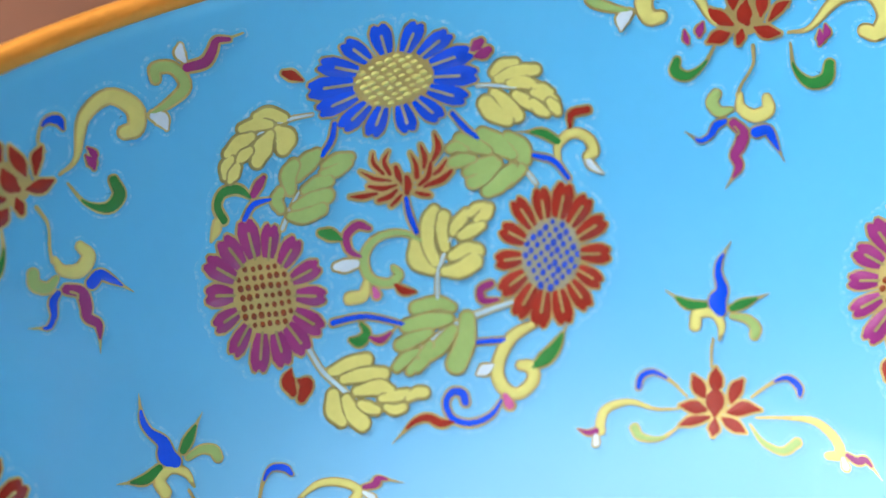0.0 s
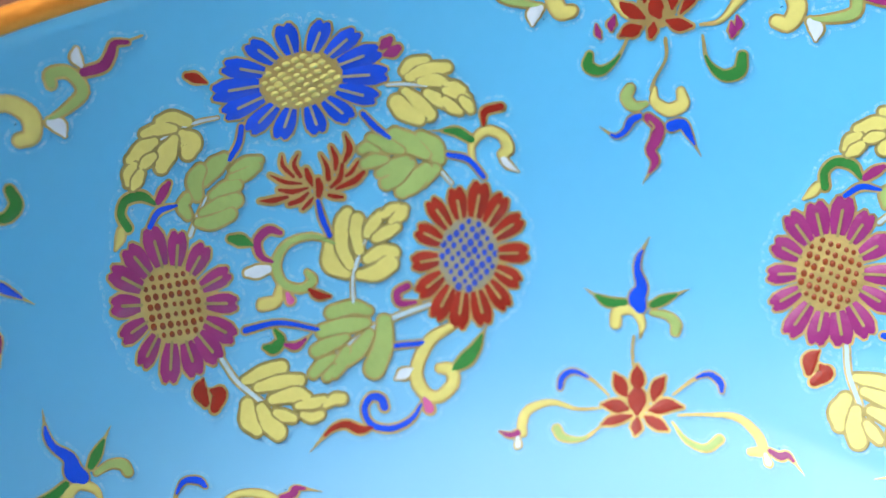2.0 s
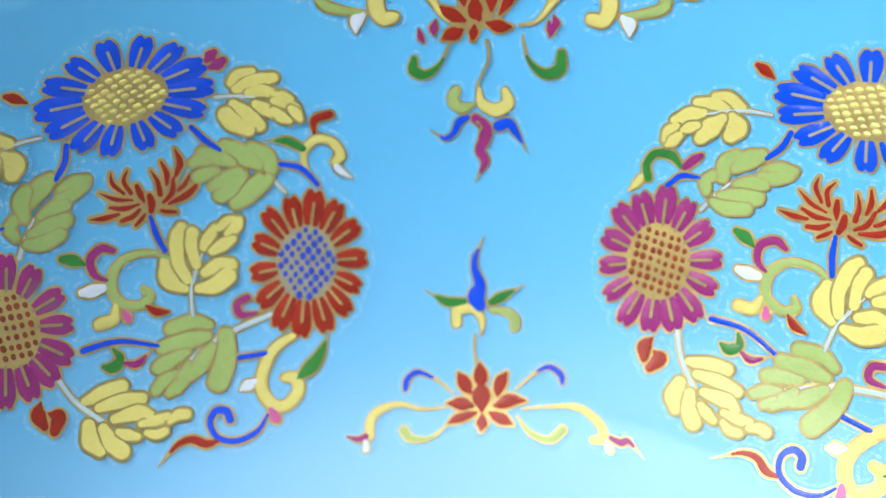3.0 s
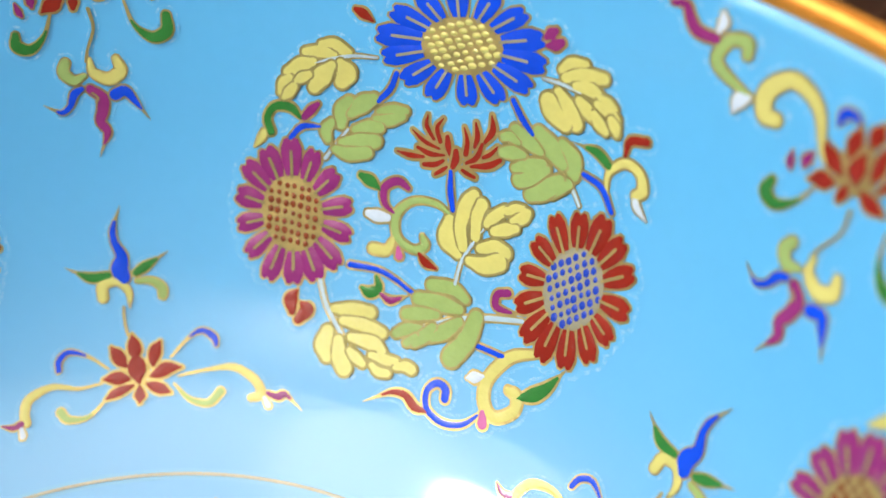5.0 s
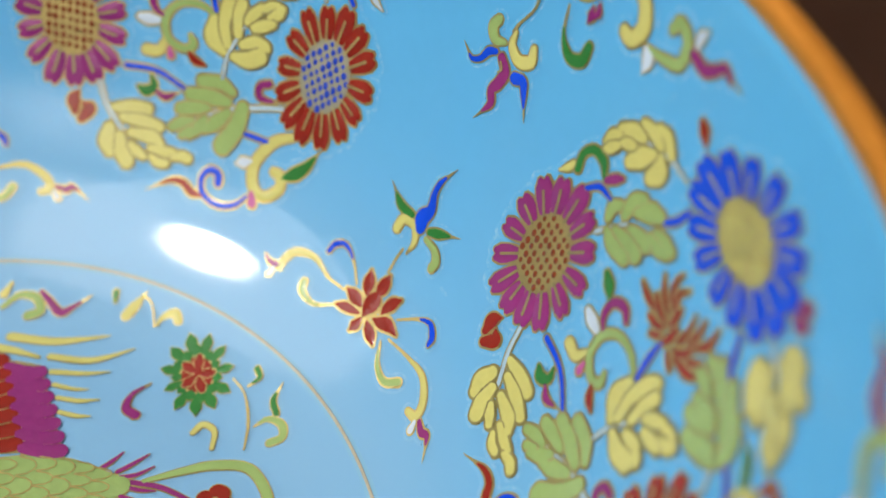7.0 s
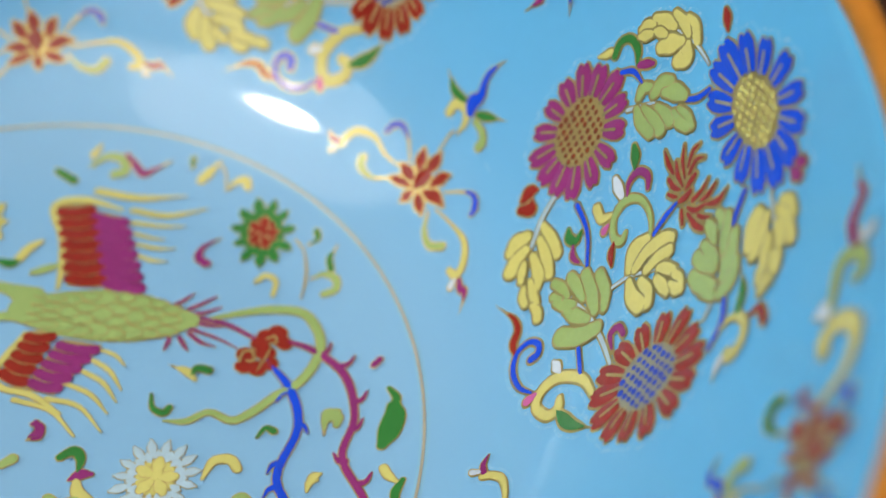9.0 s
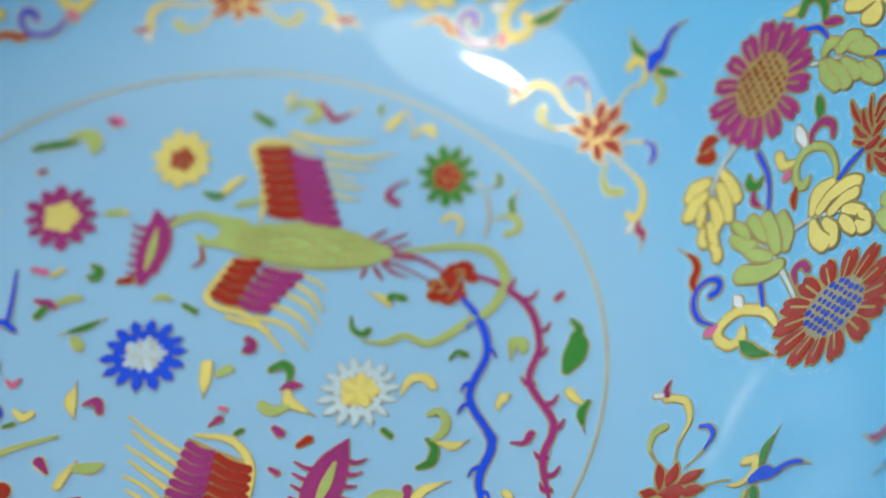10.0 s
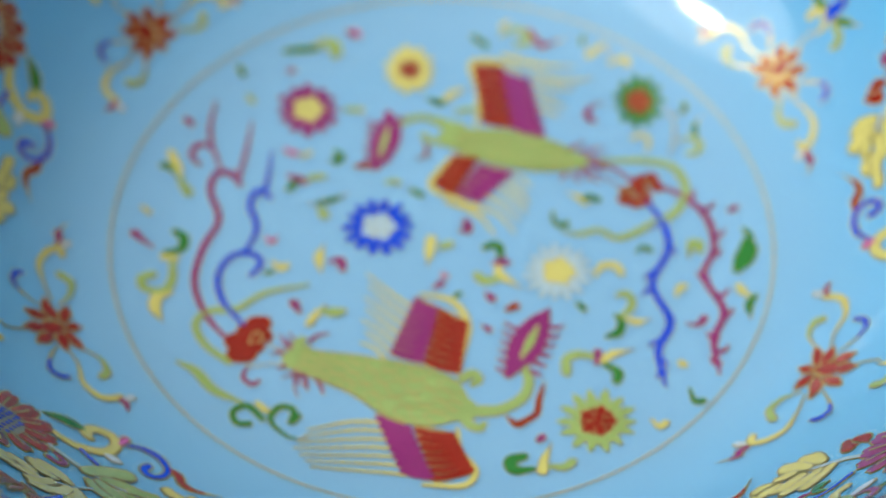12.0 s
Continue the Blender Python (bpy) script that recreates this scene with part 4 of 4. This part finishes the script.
    stroke(p, "scroll", GREEN, (46, -649, 6), (45, -674, 7), (28, -643, 6), (-3, -654, 7), (4, -696, 5), (66, -709, 3), (102, -687, 1))
    stroke(p, "bud", YELLOW, (-50, -676, 5), (-22, -681, 7))
    stroke(p, "flame", MAGENTA, (-189, 732, 4.8), (-163, 719, 7.2), (-131, 704, 8.5), (-112, 723, 4.8), (-92, 749, 1.2))
    stroke(p, "scroll", LIME, (-251, 675, 3.6), (-230, 710, 6), (-194, 717, 8.4), (-173, 694, 8.5), (-192, 676, 8.5))
    stroke(p, "bud", YELLOW, (-261, 701, 7.1), (-257, 728, 2.4))
    stroke(p, "bud", GREEN, (-39, 779, 6), (-32, 761, 3.6))
    stroke(p, "flame", YELLOW, (4, 740, 9.6), (12, 761, 9.6), (21, 786, 2.4))
    stroke(p, "tendril", GOLD, (20, 789, 2.4), (46, 776, 1.2), (72, 734, 1.2))
    stroke(p, "scroll", YELLOW, (76, 740, 2.4), (81, 758, 4.8), (101, 771, 8.3), (116, 758, 7.1))
    stroke(p, "scroll", MAGENTA, (123, 618, 1.2), (102, 582, 4.9), (106, 549, 8.5), (131, 540, 9.6))
    stroke(p, "scroll", GREEN, (316, 666, 1.2), (332, 687, 4.6), (320, 703, 5.8))
    stroke(p, "flame", GREEN, (381, 673, 1.1), (379, 649, 5.7), (396, 625, 5.7))
    stroke(p, "scroll", LIME, (363, 591, 1.2), (384, 611, 4.6), (415, 607, 6.8), (427, 583, 6.8), (408, 566, 6.8))
    stroke(p, "scroll", YELLOW, (305, 523, 3.5), (293, 559, 4.7), (265, 566, 5.9), (255, 542, 4.7))
    stroke(p, "tendril", GOLD, (365, 540, 1.1), (349, 595, 2.3), (317, 648, 1.2), (281, 673, 1.2))
    stroke(p, "flame", YELLOW, (215, 274, 1.3), (242, 274, 7.6), (268, 264, 3.8))
    stroke(p, "scroll", GREEN, (257, 271, 3.8), (258, 290, 7.6), (282, 295, 8.9))
    stroke(p, "scroll", GREEN, (208, 196, 2.5), (227, 170, 4.9), (253, 167, 7.3), (258, 184, 6.1))
    stroke(p, "scroll", GREEN, (449, 196, 2.4), (454, 222, 4.8), (472, 222, 7.2))
    stroke(p, "scroll", LIME, (565, 256, 1.2), (554, 287, 6.1), (572, 304, 9.8), (578, 286, 6.1))
    stroke(p, "scroll", YELLOW, (400, 71, 2.3), (400, 113, 8.2), (427, 130, 9.4), (449, 118, 8.1))
    stroke(p, "scroll", MAGENTA, (48, 4, 1.2), (66, 19, 5.9), (55, 40, 7.2), (38, 39, 4.8))
    stroke(p, "scroll", YELLOW, (593, 130, 2.3), (589, 149, 5.8), (599, 160, 3.5))
    stroke(p, "scroll", LIME, (-161, 243, 11.9), (-196, 227, 8.9), (-217, 235, 7.5))
    stroke(p, "barb", RED, (-194, 210, 3), (-170, 181, 4.4), (-179, 152, 1.4))
    stroke(p, "flame", GREEN, (-283, 356, 4.7), (-252, 360, 10.9), (-241, 375, 4.7))
    stroke(p, "flame", YELLOW, (-243, 380, 9.4), (-241, 415, 9.5), (-229, 441, 4.8))
    stroke(p, "bud", LIME, (-192, 360, 6.2), (-175, 378, 9.3), (-157, 399, 4.7))
    stroke(p, "flame", GREEN, (-313, -128, 1.4), (-285, -96, 8.2), (-264, -61, 1.4))
    stroke(p, "bud", LIME, (-285, -131, 8.1), (-264, -143, 10.7))
    stroke(p, "bud", MAGENTA, (-426, -87, 4.2), (-395, -81, 11.1), (-372, -83, 4.2))
    stroke(p, "bud", GREEN, (-395, -119, 9.6), (-394, -94, 8.3))
    stroke(p, "bud", LIME, (-379, -74, 4.2), (-363, -48, 9.8), (-345, -37, 5.6))
    stroke(p, "scroll", LIME, (-200, 36, 2.8), (-189, 51, 7), (-168, 55, 4.2))
    stroke(p, "bud", GREEN, (-131, 55, 5.6), (-101, 51, 6.9))
    stroke(p, "bud", RED, (-297, 43, 7.1), (-279, 55, 10))
    stroke(p, "bud", PINK, (-487, -18, 5.8), (-459, -13, 8.6))
    stroke(p, "bud", YELLOW, (-438, -13, 4.3), (-430, 10, 5.8))
    stroke(p, "scroll", GREEN, (-370, 23, 2.9), (-350, 24, 8.6), (-356, 47, 10.1), (-376, 53, 5.8))
    stroke(p, "bud", LIME, (-446, 195, 6.1), (-424, 211, 10.7))
    stroke(p, "flame", GREEN, (-711, 262, 4.2), (-685, 292, 7), (-669, 309, 2.8))
    stroke(p, "scroll", LIME, (-663, 337, 2.8), (-644, 362, 8.6), (-611, 359, 10.2), (-595, 342, 7.4))
    stroke(p, "bud", MAGENTA, (-614, 433, 5.7), (-596, 434, 10.1))
    stroke(p, "bud", GREEN, (-313, 630, 7.6), (-268, 624, 9.2))
    stroke(p, "scroll", MAGENTA, (49, 12, 2.7), (58, 32, 9.4), (41, 45, 5.4))
    stroke(p, "scroll", LIME, (475, 53, 5), (488, 69, 7.6), (512, 57, 7.5), (519, 27, 7.4), (504, -7, 2.5))
    stroke(p, "flame", YELLOW, (520, 2, 2.5), (550, 8, 8.6), (568, 27, 1.2))
    stroke(p, "scroll", GREEN, (498, -2, 3.7), (522, -14, 8.5), (529, -45, 9.6), (513, -68, 4.8))
    stroke(p, "bud", GREEN, (410, -24, 6.2), (428, -29, 6.2))
    stroke(p, "bud", YELLOW, (591, 142, 3.8), (590, 162, 7.7), (600, 175, 2.6))
    stroke(p, "scroll", MAGENTA, (653, 68, 2.5), (678, 78, 6.2), (681, 102, 8.7))
    stroke(p, "bud", GREEN, (643, 394, 4), (668, 376, 7.9), (669, 356, 9.2))
    stroke(p, "leaf_cloud", GREEN, (671, 356, 14.4), (682, 335, 22.1), (686, 300, 22), (686, 271, 10.3))
    stroke(p, "scroll", YELLOW, (711, 224, 7.6), (727, 211, 7.6), (750, 202, 2.5))
    stroke(p, "flame", GREEN, (759, 208, 5), (757, 178, 8.7), (774, 147, 1.2))
    stroke(p, "bud", LIME, (552, 277, 2.7), (548, 302, 8.1), (566, 312, 8.1))
    stroke(p, "bud", MAGENTA, (589, 437, 6.7), (595, 451, 6.7))
    stroke(p, "flame", YELLOW, (-715, -211, 8.7), (-685, -228, 11.6), (-648, -253, 4.4))
    stroke(p, "scroll", GREEN, (-702, -258, 7.2), (-679, -246, 8.7), (-640, -257, 4.4))
    stroke(p, "bud", LIME, (-639, -263, 5.8), (-600, -279, 11.8))
    stroke(p, "bud", YELLOW, (-645, -396, 4.2), (-624, -396, 5.6))
    stroke(p, "scroll", MAGENTA, (-600, -472, 10.9), (-571, -474, 5.5), (-543, -473, 2.8))
    stroke(p, "scroll", GREEN, (-538, -398, 8.5), (-509, -400, 11.4), (-490, -430, 9.9), (-511, -465, 5.6))
    stroke(p, "bud", YELLOW, (-505, -477, 8.3), (-483, -465, 9.8))
    stroke(p, "scroll", LIME, (-486, -539, 9.5), (-494, -565, 9.4), (-468, -584, 8), (-433, -559, 9.4), (-443, -517, 8.2), (-479, -476, 5.6))
    stroke(p, "flame", YELLOW, (-419, -550, 4.1), (-429, -583, 12), (-411, -612, 11.9), (-378, -628, 2.6))
    stroke(p, "bud", MAGENTA, (-756, -99, 8.8), (-742, -101, 8.8))
    stroke(p, "flame", YELLOW, (-206, -228, 1.4), (-193, -260, 11.4), (-167, -286, 2.8))
    stroke(p, "scroll", MAGENTA, (-163, -254, 4.3), (-145, -237, 10), (-123, -255, 7.1))
    stroke(p, "bud", YELLOW, (-281, -334, 2.8), (-252, -338, 8.5), (-244, -324, 7.1))
    stroke(p, "bud", GREEN, (-272, -373, 4.2), (-262, -361, 5.6))
    stroke(p, "scroll", PINK, (-343, -281, 2.9), (-322, -287, 5.8), (-319, -266, 2.9))
    stroke(p, "flame", YELLOW, (3, -55, 11.7), (24, -94, 10.1), (38, -119, 1.4))
    stroke(p, "bud", LIME, (38, -62, 7.3), (49, -43, 10.2))
    stroke(p, "scroll", MAGENTA, (-158, -405, 10.9), (-129, -418, 4))
    stroke(p, "bud", LIME, (-88, -384, 6.8), (-58, -370, 12.2), (-47, -357, 6.8))
    stroke(p, "flame", YELLOW, (-91, -431, 8), (-94, -405, 8.1), (-93, -378, 2.7))
    stroke(p, "bud", PINK, (87, -132, 4.2), (99, -131, 5.6))
    stroke(p, "scroll", MAGENTA, (93, -179, 2.8), (101, -156, 8.4))
    stroke(p, "bud", GREEN, (151, -169, 5.5), (156, -158, 5.5))
    stroke(p, "bud", MAGENTA, (213, -122, 6.9), (229, -127, 9.7))
    stroke(p, "bud", MAGENTA, (255, -206, 4), (272, -208, 6.7))
    stroke(p, "scroll", GREEN, (129, -2, 7.3), (145, 21, 10.2), (167, 12, 8.7), (178, -14, 2.9))
    stroke(p, "bud", MAGENTA, (173, -36, 2.9), (186, -18, 11.5), (205, -8, 4.3))
    stroke(p, "scroll", LIME, (161, -87, 9.9), (185, -90, 11.2), (208, -67, 7.1))
    stroke(p, "flame", YELLOW, (187, -33, 5.7), (207, -54, 11.3), (259, -58, 1.4))
    stroke(p, "bud", RED, (277, -134, 5.5), (287, -113, 9.6))
    stroke(p, "scroll", LIME, (483, -208, 10.3), (466, -179, 9.1), (480, -152, 9.2), (511, -137, 6.5))
    stroke(p, "bud", MAGENTA, (517, -120, 9.2), (529, -146, 6.5))
    stroke(p, "flame", YELLOW, (538, -134, 7.8), (548, -104, 7.9), (575, -73, 1.3))
    stroke(p, "scroll", GREEN, (548, -141, 5.2), (583, -142, 10.3), (591, -165, 8.9))
    stroke(p, "scroll", GREEN, (745, -108, 2.6), (772, -140, 5.2), (786, -132, 7.7))
    stroke(p, "bud", YELLOW, (693, -44, 6.6), (703, -48, 6.6))
    stroke(p, "scroll", YELLOW, (708, -226, 1.3), (736, -240, 6.4), (742, -224, 7.7))
    stroke(p, "flame", RED, (458, -269, 2.5), (471, -312, 6.2), (484, -342, 6.2), (475, -369, 6.1), (472, -377, 4.9))
    stroke(p, "flame", RED, (475, -369, 6.1), (462, -392, 7.3), (435, -388, 2.5))
    stroke(p, "bud", MAGENTA, (525, -401, 6.2), (527, -390, 7.5))
    stroke(p, "scroll", LIME, (295, -362, 7.6), (305, -334, 10.2), (327, -339, 8.9), (323, -359, 5.1))
    stroke(p, "scroll", LIME, (331, -431, 8.6), (368, -451, 9.7), (397, -447, 8.5), (401, -430, 4.9))
    stroke(p, "scroll", GREEN, (520, -459, 9.2), (502, -484, 13.1), (524, -502, 13.1), (556, -479, 5.2))
    stroke(p, "flame", YELLOW, (555, -406, 1.3), (563, -444, 7.9), (576, -474, 10.5))
    stroke(p, "scroll", LIME, (585, -453, 5.3), (611, -440, 9.2), (618, -417, 7.9))
    stroke(p, "bud", GREEN, (-766, 135, 7.8), (-747, 123, 6.3))
    stroke(p, "bud", LIME, (-689, 77, 6.5), (-672, 72, 6.5))
    stroke(p, "bud", MAGENTA, (-660, 220, 6.6), (-655, 230, 6.6))
    stroke(p, "bud", YELLOW, (-429, 209, 5.2), (-410, 217, 7))
    stroke(p, "flame", GREEN, (-710, 274, 3.2), (-676, 303, 9.7), (-643, 339, 4.9))
    stroke(p, "scroll", LIME, (-647, 370, 4.8), (-617, 380, 9.8), (-595, 357, 10))
    stroke(p, "bud", PINK, (-602, 448, 6.5), (-584, 443, 8.2))
    stroke(p, "scroll", LIME, (-48, -499, 13), (-75, -499, 13), (-76, -479, 9.2))
    stroke(p, "scroll", LIME, (-15, -529, 12.8), (-36, -542, 12.8), (-51, -530, 7.7))
    stroke(p, "gilt_swirl", GOLD, (-168, -558, 2.6), (-179, -537, 2.6), (-176, -522, 2.6), (-160, -522, 2.6), (-151, -537, 2.6), (-160, -546, 2.6))
    stroke(p, "tuft", MAGENTA, (-70, -506, 3.9), (-99, -508, 3.9), (-130, -497, 1.3))
    stroke(p, "tuft", MAGENTA, (-59, -524, 3.9), (-85, -535, 3.9), (-108, -538, 1.3))
    stroke(p, "tuft", MAGENTA, (-48, -534, 3.8), (-64, -555, 3.8), (-73, -574, 1.3))
    stroke(p, "tuft", MAGENTA, (-21, -549, 3.8), (3, -566, 3.8), (21, -582, 1.2))
    stroke(p, "tuft", MAGENTA, (3, -542, 3.8), (33, -553, 3.8), (56, -570, 1.2))
    stroke(p, "tuft", MAGENTA, (-58, -473, 3.9), (-54, -449, 4), (-35, -430, 1.3))
    stroke(p, "gilt_swirl", GOLD, (328, 339, 2.6), (324, 365, 2.6), (342, 371, 2.6), (353, 353, 2.6), (341, 348, 2.6))
    stroke(p, "gilt_swirl", GOLD, (352, 415, 2.6), (363, 427, 2.6), (373, 414, 2.6), (364, 406, 2.6))
    stroke(p, "gilt_swirl", GOLD, (372, 334, 1.3), (372, 369, 2.6), (370, 397, 1.3))


# ---- the setting: table, room ----


def slab(name, size, at, mat, label, category, kind="structure", bevel=0.0):
    bm = bmesh.new()
    bmesh.ops.create_cube(bm, size=1.0)
    bmesh.ops.scale(bm, vec=size, verts=bm.verts)
    if bevel:
        bmesh.ops.bevel(bm, geom=bm.edges[:], offset=bevel, segments=3, affect="EDGES")
    d = bpy.data.meshes.new(name)
    bm.to_mesh(d)
    bm.free()
    d.materials.append(mat)
    ob = new(name, d)
    ob.location = at
    return tagged(ob, label, category, kind=kind)


FOOT = -0.020
table = tagged(new("table"), "smooth reddish brown wooden table under the bowl", "table")
# table edge set below the bowl so the dark floor shows past its rim
table.matrix_world = pose(0, 0, FOOT, 0, 0, 45) @ pose(-0.50, 0.05, 0)
top = slab("table_top", (1.18, 1.0, 0.03), (0, 0, -0.015), TABLE, "", "", kind="", bevel=0.004)
top.parent = table
for x in (-0.53, 0.53):
    for y in (-0.44, 0.44):
        leg = slab("leg", (0.05, 0.05, 0.70), (x, y, -0.38), TABLE, "", "", kind="", bevel=0.004)
        leg.parent = table

# added walls and ceiling close the place out of view and bounce the fill
# floor kept dark to stand in for the table shaded by the bowl
slab("floor", (3.6, 3.6, 0.1), (0.1, 0.1, -0.80), SHADE_FLOOR, "dark brown floor in place of the shaded table past the bowl", "floor")
slab("ceiling", (3.6, 3.6, 0.1), (0.1, 0.1, 2.35), CEILING, "plain white painted ceiling", "ceiling")
slab("wall_north", (3.6, 0.1, 3.05), (0.1, 1.95, 0.775), WALL, "plain buff plaster wall", "wall")
slab("wall_south", (3.6, 0.1, 3.05), (0.1, -1.75, 0.775), WALL, "plain buff plaster wall", "wall")
slab("wall_east", (0.1, 3.6, 3.05), (1.95, 0.1, 0.775), WALL, "plain buff plaster wall", "wall")
slab("wall_west", (0.1, 3.6, 3.05), (-1.75, 0.1, 0.775), WALL, "plain buff plaster wall", "wall")

# ---- the bowl's body ----


def lathe(name, profile, mats, parent, label="", seg=288):
    """Turn a profile of (radius, height, material) round the axis."""
    m = Mesh()
    for i in range(len(profile) - 1):
        (r0, z0, k), (r1, z1, _) = profile[i], profile[i + 1]
        m.slot(mats[k])
    base = 0
    for r, z, k in profile:
        m.v.extend((r * math.cos(2 * math.pi * j / seg), r * math.sin(2 * math.pi * j / seg), z) for j in range(seg))
    for i in range(len(profile) - 1):
        for j in range(seg):
            a, b = i * seg + j, i * seg + (j + 1) % seg
            m.f.append((a, b, b + seg, a + seg))
            m.m.append(m.slot(mats[profile[i][2]]))
    return m.make(name, parent, label)


inside = [(0.00001, 0.0, 0)] + [(U * r, U * height(r), 0) for r in np.linspace(0.03, RIM, 110)]
top_r, top_z = U * RIM, U * height(RIM)
outside = []
for r in np.linspace(RIM, 0.74, 40):
    e = 1e-3
    s = (height(r + e) - height(r - e)) / (2 * e)
    k = 1 / math.hypot(1, s)
    outside.append((U * r + s * k * 0.0034, U * height(r) - k * 0.0034, 0))
foot = [(U * 0.76, -0.008, 0), (U * 0.77, FOOT + 0.001, 0), (U * 0.755, FOOT, 0), (U * 0.71, FOOT, 0), (U * 0.70, -0.008, 0), (0.0005, -0.007, 0)]
lathe("body", inside + outside + foot, [GLAZE], bowl)
e = 1e-3
rim_slope = (height(RIM + e) - height(RIM - e)) / (2 * e)
k = 1 / math.hypot(1, rim_slope)
mid_r, mid_z = top_r + rim_slope * k * 0.0017, top_z - k * 0.0017 + 0.0005
lathe("gilt_rim", [(mid_r + 0.00195 * math.cos(q), mid_z + 0.0022 * math.sin(q), 0) for q in np.linspace(-0.5 * math.pi, 1.5 * math.pi, 21)], [GILT], bowl, "worn orange gilt rim")
ring, film = Mesh(), Mesh()
for m, wide, lift, mat in ((film, 0.010, LIFT_EDGE, SOFT), (ring, 0.0030, LIFT_GOLD, WORN_GILT)):
    m.grid([[on_bowl(0.818 + wide * x, 2 * math.pi * j / 240, lift + (0.00001 if m is film else 0.00004) * (1 - x * x)) for j in range(241)] for x in (-1, -0.5, 0, 0.5, 1)], mat)
film.make("ring_film", ring.make("medallion_ring", bowl, "thin gilt ring round the bottom"))

# ---- the decoration laid on the bowl ----


def decorate(place, *draw, fine=1.0):
    place.fine = fine
    for d in draw:
        d(place)


PIVOT = (0, 320)
#        angle, turn, right, up
for angle, turn, right, up in ((150, 0.0, 0, 0), (90, 7.0, 40, 0), (30, 4.1, 2, 0), (-30, 0.0, -55, 45), (-90, 5.0, 24, -51), (210, 2.0, 0, 0)):
    decorate(Wall(angle, turn, right, up, PIVOT), roundel)
#        angle, turn, right, up
for angle, turn, right, up in ((120, 0.0, 0, 0), (180, 0.8, 18, -24), (60, -3.2, 42, -14), (0, 0.0, -14, -9), (-60, 0.0, 0, 0), (240, 0.0, 14, -40)):
    decorate(Wall(angle, turn, right, up, PIVOT), lotus_sprays, fine=0.75)
    decorate(Wall(angle, turn + 1.0, right - 8, up + 17, PIVOT), scroll_arm)
    decorate(Wall(angle, turn - 1.0, right + 8, up + 17, PIVOT, mirror=True), scroll_arm)
decorate(Floor(), medallion, fine=0.55)
decorate(Wall(60), flaws)
